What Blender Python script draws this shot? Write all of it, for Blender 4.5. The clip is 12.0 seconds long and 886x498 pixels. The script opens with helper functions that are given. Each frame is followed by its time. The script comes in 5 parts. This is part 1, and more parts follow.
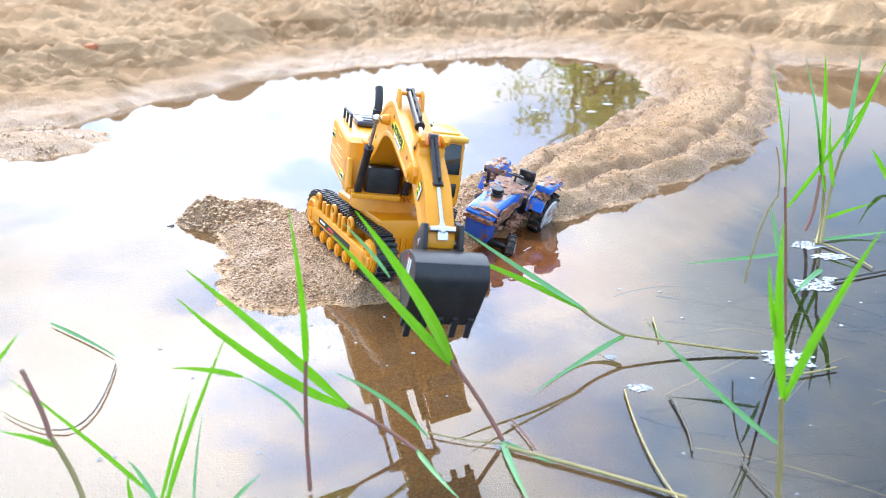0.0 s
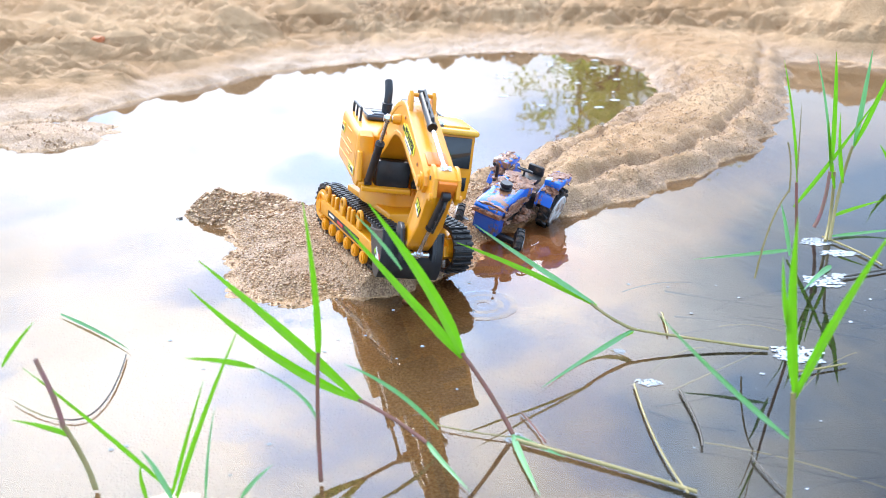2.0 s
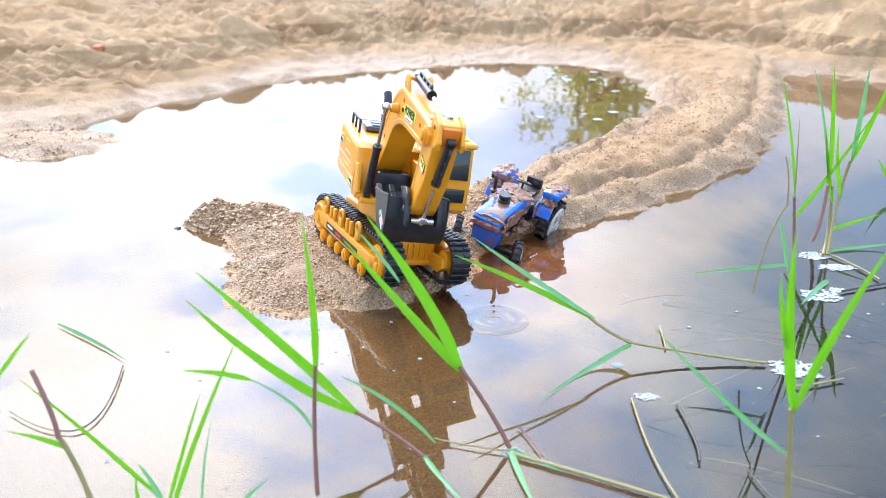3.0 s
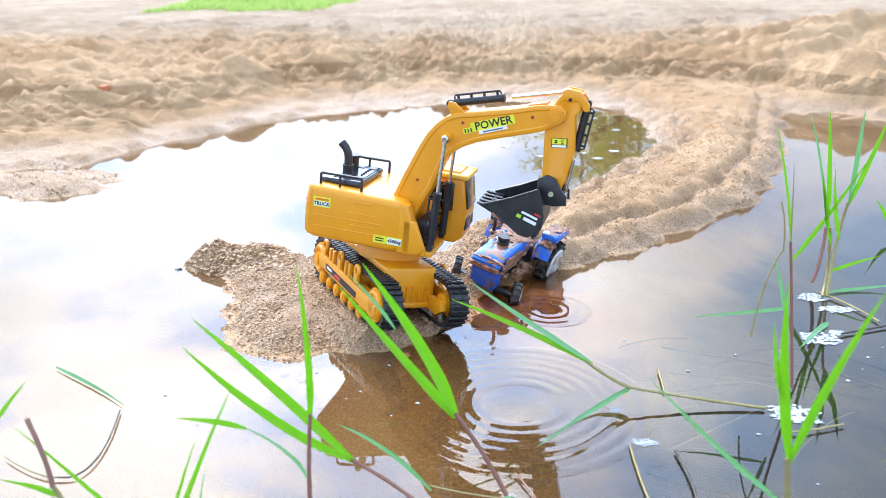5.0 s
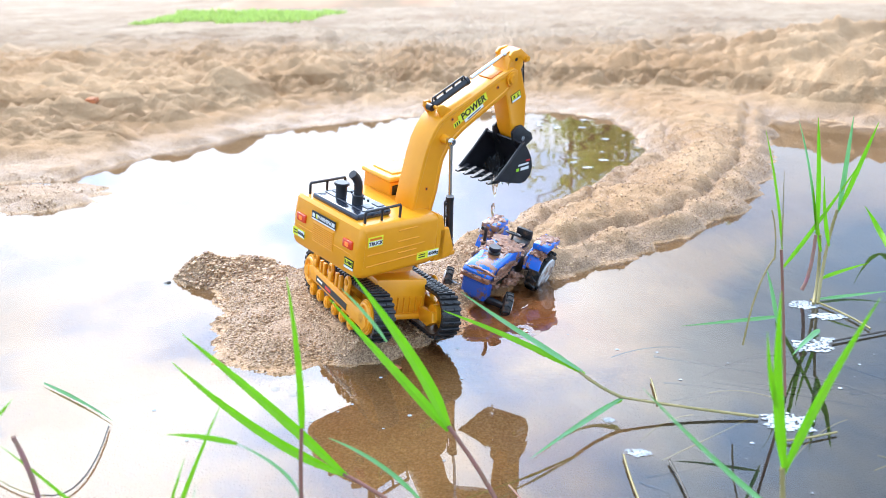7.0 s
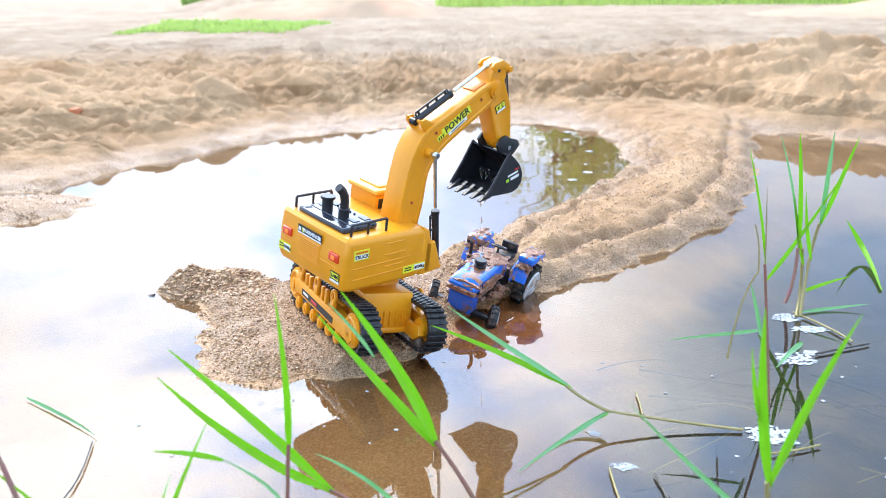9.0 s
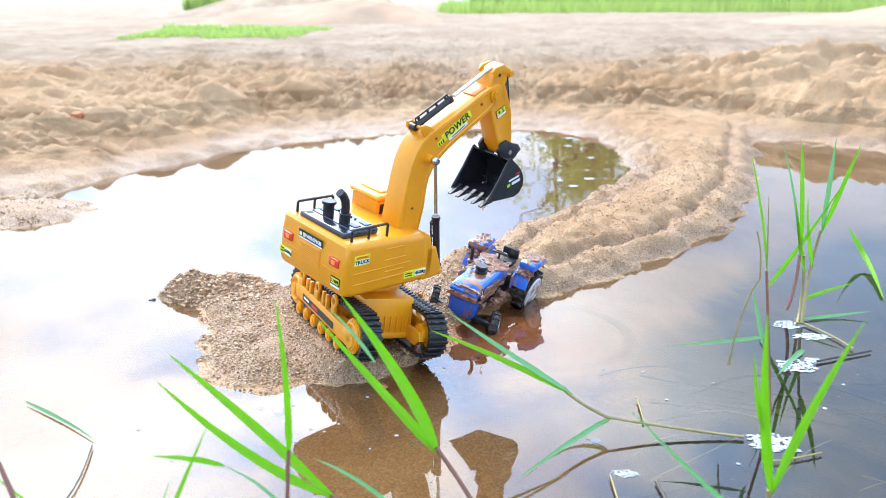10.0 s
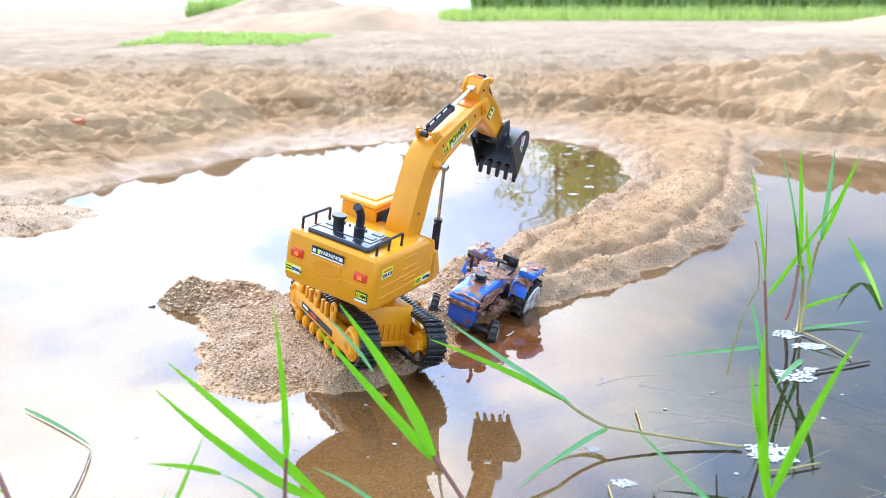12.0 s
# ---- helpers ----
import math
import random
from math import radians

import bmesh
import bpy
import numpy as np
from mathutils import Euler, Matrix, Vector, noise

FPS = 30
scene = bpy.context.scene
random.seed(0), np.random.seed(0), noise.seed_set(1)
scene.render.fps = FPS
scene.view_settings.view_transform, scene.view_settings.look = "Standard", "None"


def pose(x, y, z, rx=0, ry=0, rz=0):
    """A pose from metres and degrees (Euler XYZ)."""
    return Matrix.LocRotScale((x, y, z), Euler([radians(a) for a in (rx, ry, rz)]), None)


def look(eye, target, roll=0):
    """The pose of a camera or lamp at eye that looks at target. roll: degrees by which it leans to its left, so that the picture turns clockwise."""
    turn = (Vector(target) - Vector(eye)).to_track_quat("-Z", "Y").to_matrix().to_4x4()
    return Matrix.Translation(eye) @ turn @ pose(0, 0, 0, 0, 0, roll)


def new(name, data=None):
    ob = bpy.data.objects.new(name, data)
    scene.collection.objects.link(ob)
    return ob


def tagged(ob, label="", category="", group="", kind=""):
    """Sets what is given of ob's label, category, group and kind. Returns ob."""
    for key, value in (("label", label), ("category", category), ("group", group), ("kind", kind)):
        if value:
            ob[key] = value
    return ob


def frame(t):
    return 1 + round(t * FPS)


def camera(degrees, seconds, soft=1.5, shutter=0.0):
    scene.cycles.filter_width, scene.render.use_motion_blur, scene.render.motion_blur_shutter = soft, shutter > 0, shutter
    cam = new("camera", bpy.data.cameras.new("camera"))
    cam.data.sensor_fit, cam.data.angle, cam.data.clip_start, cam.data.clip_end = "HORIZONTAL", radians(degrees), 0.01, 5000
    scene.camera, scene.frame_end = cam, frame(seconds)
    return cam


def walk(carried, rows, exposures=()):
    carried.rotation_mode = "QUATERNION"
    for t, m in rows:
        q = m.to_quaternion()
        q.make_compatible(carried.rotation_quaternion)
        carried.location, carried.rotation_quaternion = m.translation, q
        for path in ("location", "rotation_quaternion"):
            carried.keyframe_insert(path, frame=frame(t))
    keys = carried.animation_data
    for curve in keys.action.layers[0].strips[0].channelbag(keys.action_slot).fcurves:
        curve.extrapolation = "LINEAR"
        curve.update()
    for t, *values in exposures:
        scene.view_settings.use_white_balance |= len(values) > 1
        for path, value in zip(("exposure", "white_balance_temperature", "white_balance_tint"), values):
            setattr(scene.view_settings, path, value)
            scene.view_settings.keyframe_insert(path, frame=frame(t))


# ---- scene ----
cam = camera(55.8, 12.0, soft=0.9)
# --- camera and its way
PATH = [
    (0, (0.065, -0.007, 0.419), (-0.051, 1.858, -0.294), -1.1),
    (0.5, (0.063, -0.008, 0.415), (-0.058, 1.847, -0.322), -0.6),
    (1, (0.062, -0.008, 0.412), (-0.057, 1.847, -0.326), -0.5),
    (1.5, (0.06, -0.009, 0.413), (-0.062, 1.852, -0.31), -0.6),
    (2, (0.058, -0.009, 0.417), (-0.066, 1.852, -0.305), -0.8),
    (2.5, (0.058, -0.009, 0.419), (-0.063, 1.857, -0.292), -0.6),
    (3, (0.058, -0.008, 0.42), (-0.062, 1.861, -0.281), -0.4),
    (3.2, (0.059, -0.011, 0.425), (-0.06, 1.862, -0.266), -0.3),
    (5, (0.065, -0.007, 0.431), (-0.066, 1.888, -0.193), -0.5),
    (5.5, (0.058, -0.005, 0.433), (-0.06, 1.894, -0.183), -0.3),
    (6, (0.062, -0.004, 0.432), (-0.058, 1.898, -0.175), -0.6),
    (6.5, (0.062, -0.003, 0.431), (-0.055, 1.9, -0.173), -0.7),
    (7, (0.064, -0.003, 0.431), (-0.044, 1.901, -0.171), -0.8),
    (7.5, (0.066, -0.003, 0.432), (-0.019, 1.904, -0.165), -0.8),
    (9.5, (0.061, -0.004, 0.436), (-0.009, 1.911, -0.137), -0.4),
    (10, (0.061, -0.003, 0.435), (-0.011, 1.914, -0.131), -0.2),
    (10.5, (0.06, -0.002, 0.434), (-0.011, 1.917, -0.125), 0.0),
    (11, (0.061, -0.001, 0.434), (-0.011, 1.919, -0.12), -0.2),
    (11.5, (0.062, -0.002, 0.436), (-0.011, 1.919, -0.116), -0.2),
    (12, (0.063, -0.004, 0.437), (-0.011, 1.918, -0.113), -0.0),
]
walk(cam, [(t, look(e, g, r)) for t, e, g, r in PATH])
cam.data.dof.use_dof = True
cam.data.dof.focus_distance = 1.06
cam.data.dof.aperture_fstop = 7.4

# --- sky, sun
CLOUD_EL, CLOUD_AZ = 44.0, -18.0     # the bright cloud below the sun
SUN_EL, SUN_AZ = 47.0, -26.0     # degrees; azimuth from straight ahead, minus is to the left
world = bpy.data.worlds.new("sky")
scene.world = world
world.use_nodes = True
wn, wl = world.node_tree.nodes, world.node_tree.links
wn.clear()
w_out = wn.new("ShaderNodeOutputWorld")
w_bg = wn.new("ShaderNodeBackground")
w_bg.inputs["Strength"].default_value = 0.15
w_sky = wn.new("ShaderNodeTexSky")
w_sky.sky_type = "NISHITA"
w_sky.sun_disc = False
w_sky.sun_elevation, w_sky.sun_rotation = radians(SUN_EL), radians(SUN_AZ)
w_sky.dust_density, w_sky.air_density = 1.6, 1.0
w_co = wn.new("ShaderNodeTexCoord")
w_map = wn.new("ShaderNodeMapping")
w_map.inputs["Scale"].default_value = (1.0, 1.0, 2.2)
w_map.inputs["Location"].default_value = (0.35, 0.1, 0.4)
w_no = wn.new("ShaderNodeTexNoise")
w_no.inputs["Scale"].default_value, w_no.inputs["Detail"].default_value = 1.9, 7.0
w_no.inputs["Roughness"].default_value = 0.55
w_ra = wn.new("ShaderNodeValToRGB")
w_ra.color_ramp.elements[0].position, w_ra.color_ramp.elements[1].position = 0.35, 0.60
w_ra.color_ramp.elements[0].color = (0.55, 0.55, 0.55, 1)
w_dot = wn.new("ShaderNodeVectorMath")
w_dot.operation = "DOT_PRODUCT"
w_dot.inputs[1].default_value = (math.sin(radians(CLOUD_AZ)) * math.cos(radians(CLOUD_EL)), math.cos(radians(CLOUD_AZ)) * math.cos(radians(CLOUD_EL)), math.sin(radians(CLOUD_EL)))
w_glow = wn.new("ShaderNodeMapRange")
w_glow.interpolation_type = "SMOOTHSTEP"
w_glow.inputs[1].default_value, w_glow.inputs[2].default_value = 0.76, 0.99
w_glow.inputs[3].default_value, w_glow.inputs[4].default_value = 10.5, 39.0
w_cl = wn.new("ShaderNodeVectorMath")
w_cl.operation = "SCALE"
w_cl.inputs[0].default_value = (0.91, 0.98, 1.08)
w_n2 = wn.new("ShaderNodeTexNoise")
w_n2.inputs["Scale"].default_value, w_n2.inputs["Detail"].default_value = 4.2, 6.0
w_r2 = wn.new("ShaderNodeValToRGB")
w_r2.color_ramp.elements[0].position, w_r2.color_ramp.elements[1].position = 0.43, 0.57
w_r2.color_ramp.elements[0].color, w_r2.color_ramp.elements[1].color = (0.44, 0.66, 1.06, 1), (1.00, 1.04, 1.10, 1)
wl.new(w_map.outputs["Vector"], w_n2.inputs["Vector"])
wl.new(w_n2.outputs["Fac"], w_r2.inputs["Fac"])
w_thin = wn.new("ShaderNodeMapRange")
w_thin.inputs[1].default_value, w_thin.inputs[2].default_value = 0.45, 0.92
w_tone = wn.new("ShaderNodeMixRGB")
w_tone.inputs["Color1"].default_value = (0.58, 0.80, 1.14, 1)
wl.new(w_dot.outputs["Value"], w_thin.inputs[0])
wl.new(w_thin.outputs[0], w_tone.inputs["Fac"])
wl.new(w_r2.outputs["Color"], w_tone.inputs["Color2"])
wl.new(w_tone.outputs["Color"], w_cl.inputs[0])
w_mix = wn.new("ShaderNodeMixRGB")
wl.new(w_co.outputs["Generated"], w_map.inputs["Vector"])
wl.new(w_map.outputs["Vector"], w_no.inputs["Vector"])
wl.new(w_no.outputs["Fac"], w_ra.inputs["Fac"])
wl.new(w_co.outputs["Generated"], w_dot.inputs[0])
wl.new(w_dot.outputs["Value"], w_glow.inputs[0])
wl.new(w_glow.outputs[0], w_cl.inputs["Scale"])
wl.new(w_ra.outputs["Color"], w_mix.inputs["Fac"])
wl.new(w_sky.outputs["Color"], w_mix.inputs["Color1"])
wl.new(w_cl.outputs["Vector"], w_mix.inputs["Color2"])
wl.new(w_mix.outputs["Color"], w_bg.inputs["Color"])
wl.new(w_bg.outputs["Background"], w_out.inputs["Surface"])

sun = new("sun", bpy.data.lights.new("sun", "SUN"))
sun.data.energy, sun.data.angle, sun.data.color = 1.6, radians(22), (1.0, 0.91, 0.77)
sun.matrix_world = look((-20 * math.sin(radians(-SUN_AZ)), 20 * math.cos(radians(SUN_AZ)), 20 * math.tan(radians(SUN_EL))), (0, 0, 0))
scene.view_settings.exposure = 0.64


# --- materials
def material(name, color, rough=0.5, metal=0.0, second=None, scale=60.0, bump=0.0, bump_scale=None, coat=0.0, emit=0.0, lo=0.35, hi=0.65, spec=0.5):
    """A surface with grain at two scales; second is the colour of its stains or grain."""
    m = bpy.data.materials.new(name)
    m.use_nodes = True
    n, l = m.node_tree.nodes, m.node_tree.links
    b = n["Principled BSDF"]
    b.inputs["Base Color"].default_value = (*color, 1)
    b.inputs["Roughness"].default_value, b.inputs["Metallic"].default_value = rough, metal
    b.inputs["Coat Weight"].default_value = coat
    b.inputs["Specular IOR Level"].default_value = spec
    co = n.new("ShaderNodeTexCoord")
    if second:
        a, c = n.new("ShaderNodeTexNoise"), n.new("ShaderNodeTexNoise")
        a.inputs["Scale"].default_value, c.inputs["Scale"].default_value = scale, scale * 6.3
        a.inputs["Detail"].default_value = 5
        add = n.new("ShaderNodeMath")
        add.operation = "MULTIPLY_ADD"
        add.inputs[1].default_value, add.inputs[2].default_value = 0.35, -0.175
        plus = n.new("ShaderNodeMath")
        ramp = n.new("ShaderNodeValToRGB")
        ramp.color_ramp.elements[0].position, ramp.color_ramp.elements[1].position = lo, hi
        ramp.color_ramp.elements[0].color, ramp.color_ramp.elements[1].color = (*color, 1), (*second, 1)
        l.new(co.outputs["Object"], a.inputs["Vector"])
        l.new(co.outputs["Object"], c.inputs["Vector"])
        l.new(c.outputs["Fac"], add.inputs[0])
        l.new(a.outputs["Fac"], plus.inputs[0])
        l.new(add.outputs[0], plus.inputs[1])
        l.new(plus.outputs[0], ramp.inputs["Fac"])
        l.new(ramp.outputs["Color"], b.inputs["Base Color"])
    if bump:
        g = n.new("ShaderNodeTexNoise")
        g.inputs["Scale"].default_value, g.inputs["Detail"].default_value = bump_scale or scale * 3, 4
        bu = n.new("ShaderNodeBump")
        bu.inputs["Strength"].default_value, bu.inputs["Distance"].default_value = bump, 0.002
        l.new(co.outputs["Object"], g.inputs["Vector"])
        l.new(g.outputs["Fac"], bu.inputs["Height"])
        l.new(bu.outputs["Normal"], b.inputs["Normal"])
    if emit:
        b.inputs["Emission Color"].default_value = (*color, 1)
        b.inputs["Emission Strength"].default_value = emit
    return m


YELLOW = material("yellow_plastic", (0.82, 0.325, 0.010), 0.30, second=(0.75, 0.285, 0.008), scale=25, bump=0.03, bump_scale=900, lo=0.3, hi=0.8)
ROOF = material("roof_plastic", (0.84, 0.46, 0.06), 0.25, second=(0.80, 0.42, 0.04), scale=30)
BLACK = material("black_plastic", (0.012, 0.012, 0.014), 0.35, second=(0.022, 0.022, 0.026), scale=80, bump=0.05, bump_scale=700)
RUBBER = material("track_rubber", (0.010, 0.010, 0.012), 0.30, second=(0.022, 0.019, 0.017), scale=70, bump=0.2, bump_scale=500)
DECK = material("deck_cover", (0.014, 0.018, 0.030), 0.18, second=(0.02, 0.026, 0.04), scale=50, coat=0.4)
GREY = material("grey_plastic", (0.10, 0.11, 0.12), 0.4, second=(0.14, 0.15, 0.16), scale=80)
STEEL = material("bright_steel", (0.72, 0.72, 0.74), 0.2, 1.0, second=(0.6, 0.6, 0.62), scale=90)
WINDOW = material("tinted_window", (0.008, 0.010, 0.012), 0.08, second=(0.012, 0.015, 0.017), scale=20, coat=0.5)
LAMP = material("tail_lamp", (0.62, 0.045, 0.012), 0.2, coat=0.5, emit=0.08)
LAMP_CORE = material("lamp_core", (0.9, 0.16, 0.02), 0.3, emit=0.55)
ORANGE = material("orange_plastic", (0.78, 0.20, 0.015), 0.4, second=(0.7, 0.17, 0.012), scale=30)
LEMON = material("lemon_sticker", (0.78, 0.78, 0.04), 0.35)
WHITE = material("white_sticker", (0.8, 0.8, 0.78), 0.4)
INK = material("black_ink", (0.012, 0.012, 0.012), 0.4)
RED = material("red_print", (0.6, 0.03, 0.03), 0.4)
LIME = material("lime_print", (0.35, 0.65, 0.03), 0.4)
BLUE = material("blue_plastic_muddy", (0.012, 0.15, 0.64), 0.22, second=(0.30, 0.14, 0.075), scale=34, lo=0.53, hi=0.58, coat=0.5)
BLUE_CLEAN = material("blue_plastic", (0.010, 0.10, 0.52), 0.28, second=(0.16, 0.09, 0.07), scale=26, lo=0.62, hi=0.72, coat=0.3)
MUD = material("wet_mud", (0.38, 0.175, 0.098), 0.32, second=(0.17, 0.070, 0.036), scale=120, bump=0.8, bump_scale=420)
TYRE = material("muddy_tyre", (0.016, 0.015, 0.014), 0.5, second=(0.15, 0.08, 0.045), scale=60, lo=0.5, hi=0.66, bump=0.3, bump_scale=400)
RIM = material("pale_rim", (0.66, 0.66, 0.66), 0.4, second=(0.30, 0.18, 0.11), scale=50, lo=0.46, hi=0.64)
FOAM = material("foam", (0.52, 0.55, 0.58), 0.6, second=(0.36, 0.39, 0.42), scale=160, bump=0.5, bump_scale=500)
PEBBLE = material("pebble", (0.30, 0.14, 0.07), 0.6, second=(0.2, 0.1, 0.06), scale=90)
ORANGE_STONE = material("orange_stone", (0.55, 0.18, 0.06), 0.7, second=(0.4, 0.14, 0.06), scale=60)


def plant_material(name, color, second, translucent=0.35, rough=0.45):
    """Leaf tissue: veins along the noise, some light shining through."""
    m = material(name, color, rough, second=second, scale=55, bump=0.15, bump_scale=500, lo=0.3, hi=0.75)
    n, l = m.node_tree.nodes, m.node_tree.links
    b = n["Principled BSDF"]
    tr, mx = n.new("ShaderNodeBsdfTranslucent"), n.new("ShaderNodeMixShader")
    tr.inputs["Color"].default_value = (color[0] * 1.1, color[1] * 1.2, color[2], 1)
    mx.inputs[0].default_value = translucent
    out = n["Material Output"]
    l.new(b.outputs[0], mx.inputs[1])
    l.new(tr.outputs[0], mx.inputs[2])
    l.new(mx.outputs[0], out.inputs["Surface"])
    return m


LEAF = plant_material("fresh_blade", (0.29, 0.58, 0.018), (0.38, 0.66, 0.03), 0.5)
PALE = plant_material("pale_blade", (0.28, 0.56, 0.24), (0.36, 0.62, 0.34), 0.4)
STEM_RED = plant_material("red_stem", (0.34, 0.13, 0.11), (0.24, 0.13, 0.07), 0.1)
STEM_TAN = plant_material("tan_stem", (0.40, 0.31, 0.13), (0.28, 0.24, 0.08), 0.1)
STEM_PINK = plant_material("pink_stem", (0.42, 0.16, 0.19), (0.30, 0.22, 0.10), 0.15)
STEM_DARK = plant_material("dark_stem", (0.04, 0.032, 0.026), (0.07, 0.055, 0.04), 0.0)
FAR_GREEN = plant_material("meadow", (0.36, 0.47, 0.13), (0.48, 0.56, 0.22), 0.5)
CROWN = plant_material("foliage", (0.34, 0.40, 0.06), (0.44, 0.48, 0.11), 0.6)
BARK = material("bark", (0.10, 0.07, 0.05), 0.9, second=(0.06, 0.045, 0.035), scale=8, bump=0.6)
GRAIN = material("sand_grain", (0.34, 0.21, 0.11), 0.32)
gn, gk = GRAIN.node_tree.nodes, GRAIN.node_tree.links
g_geo, g_ramp = gn.new("ShaderNodeNewGeometry"), gn.new("ShaderNodeValToRGB")
g_ramp.color_ramp.elements[0].color, g_ramp.color_ramp.elements[1].color = (0.19, 0.100, 0.048, 1), (0.64, 0.44, 0.26, 1)
g_mid = g_ramp.color_ramp.elements.new(0.5)
g_mid.color = (0.40, 0.225, 0.103, 1)
gk.new(g_geo.outputs["Random Per Island"], g_ramp.inputs["Fac"])
gk.new(g_ramp.outputs["Color"], gn["Principled BSDF"].inputs["Base Color"])
RED_EARTH = material("red_earth", (0.56, 0.32, 0.20), 0.95, second=(0.40, 0.28, 0.18), scale=0.9, bump=0.8, bump_scale=6)
TONES = {"g": LEAF, "p": PALE, "r": STEM_RED, "b": STEM_TAN, "m": STEM_PINK, "d": STEM_DARK}


def sand_material():
    """Dry sand above, wet sand at the water's edge, brown silt on the bottom; the dimming of deep water is painted into
    its colour.
    """
    m = bpy.data.materials.new("sand")
    m.use_nodes = True
    n, l = m.node_tree.nodes, m.node_tree.links
    b = n["Principled BSDF"]
    geo, sep = n.new("ShaderNodeNewGeometry"), n.new("ShaderNodeSeparateXYZ")
    l.new(geo.outputs["Position"], sep.inputs[0])

    def tex(scale, detail=4.0):
        t = n.new("ShaderNodeTexNoise")
        t.inputs["Scale"].default_value, t.inputs["Detail"].default_value = scale, detail
        l.new(geo.outputs["Position"], t.inputs["Vector"])
        return t.outputs["Fac"]

    def ramp(fac, a, ca, z, cz):
        r = n.new("ShaderNodeValToRGB")
        r.color_ramp.elements[0].position, r.color_ramp.elements[1].position = a, z
        r.color_ramp.elements[0].color, r.color_ramp.elements[1].color = (*ca, 1), (*cz, 1)
        l.new(fac, r.inputs["Fac"])
        return r.outputs["Color"]

    def mix(fac, a, c, mode="MIX"):
        x = n.new("ShaderNodeMixRGB")
        x.blend_type = mode
        if isinstance(fac, float):
            x.inputs["Fac"].default_value = fac
        else:
            l.new(fac, x.inputs["Fac"])
        l.new(a, x.inputs["Color1"])
        l.new(c, x.inputs["Color2"])
        return x.outputs["Color"]

    def span(value, a, z):
        r = n.new("ShaderNodeMapRange")
        r.inputs[1].default_value, r.inputs[2].default_value = a, z
        l.new(value, r.inputs[0])
        return r.outputs[0]

    def plus(a, c, k):
        x = n.new("ShaderNodeMath")
        x.operation = "MULTIPLY_ADD"
        x.inputs[1].default_value = k
        l.new(c, x.inputs[0])
        l.new(a, x.inputs[2])
        return x.outputs[0]

    dry = mix(0.45, ramp(tex(5.0, 6), 0.3, (0.40, 0.220, 0.094), 0.7, (0.50, 0.305, 0.155)), ramp(tex(520.0, 2), 0.38, (0.28, 0.15, 0.06), 0.60, (0.70, 0.48, 0.27)))
    dry = mix(0.55, dry, ramp(tex(2.2, 7), 0.40, (0.32, 0.165, 0.068), 0.60, (0.52, 0.325, 0.175)))
    parched = mix(0.5, ramp(tex(0.9, 8), 0.38, (0.26, 0.168, 0.098), 0.62, (0.39, 0.29, 0.195)), ramp(tex(3.4, 7), 0.36, (0.24, 0.148, 0.082), 0.62, (0.41, 0.30, 0.20)))
    dry = mix(span(plus(sep.outputs["Y"], tex(1.1, 5), 1.6), 4.3, 6.0), dry, parched)
    wet = mix(0.5, ramp(tex(7.0, 5), 0.3, (0.22, 0.112, 0.050), 0.7, (0.33, 0.180, 0.088)), ramp(tex(460.0, 2), 0.38, (0.10, 0.050, 0.024), 0.60, (0.58, 0.385, 0.22)))
    silt = mix(0.45, ramp(tex(9.0, 5), 0.35, (0.52, 0.26, 0.085), 0.7, (0.62, 0.34, 0.125)), ramp(tex(340.0, 3), 0.4, (0.28, 0.13, 0.045), 0.66, (0.70, 0.45, 0.22)))
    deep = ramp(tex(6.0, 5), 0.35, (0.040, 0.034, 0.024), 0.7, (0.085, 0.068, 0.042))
    edge = plus(sep.outputs["Z"], tex(9.0), 0.022)
    color = mix(span(edge, 0.024, 0.058), wet, dry)
    under = plus(sep.outputs["Z"], tex(30.0), 0.004)
    color = mix(span(under, -0.001, 0.006), silt, color)
    # light lost in deeper water, painted as a darker bottom colour by height
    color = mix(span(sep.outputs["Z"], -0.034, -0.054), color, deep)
    # red mud stirred up round the tractor
    away = n.new("ShaderNodeVectorMath")
    away.operation = "DISTANCE"
    away.inputs[1].default_value = (0.105, 1.06, 0.0)
    l.new(geo.outputs["Position"], away.inputs[0])
    mud = ramp(tex(40.0, 4), 0.35, (0.50, 0.17, 0.045), 0.7, (0.62, 0.25, 0.08))
    veil = n.new("ShaderNodeMath")
    veil.operation = "MULTIPLY"
    l.new(span(plus(away.outputs["Value"], tex(14.0, 3), 0.08), 0.20, 0.10), veil.inputs[0])
    l.new(span(sep.outputs["Z"], 0.008, -0.002), veil.inputs[1])
    color = mix(veil.outputs[0], color, mud)
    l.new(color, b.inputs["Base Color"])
    l.new(ramp(edge, 0.016, (0.42, 0.42, 0.42), 0.05, (0.9, 0.9, 0.9)), b.inputs["Roughness"])
    bu = n.new("ShaderNodeBump")
    bu.inputs["Strength"].default_value, bu.inputs["Distance"].default_value = 0.9, 0.004
    l.new(plus(tex(420.0, 2), tex(90.0, 3), 1.4), bu.inputs["Height"])
    swell = n.new("ShaderNodeBump")
    swell.inputs["Strength"].default_value, swell.inputs["Distance"].default_value = 0.7, 0.10
    dim = n.new("ShaderNodeMath")
    dim.operation = "MULTIPLY"
    l.new(span(sep.outputs["Z"], 0.05, 0.10), dim.inputs[0])
    l.new(plus(tex(1.6, 6), tex(6.0, 5), 0.3), dim.inputs[1])
    l.new(dim.outputs[0], swell.inputs["Height"])
    l.new(swell.outputs["Normal"], bu.inputs["Normal"])
    l.new(bu.outputs["Normal"], b.inputs["Normal"])
    return m


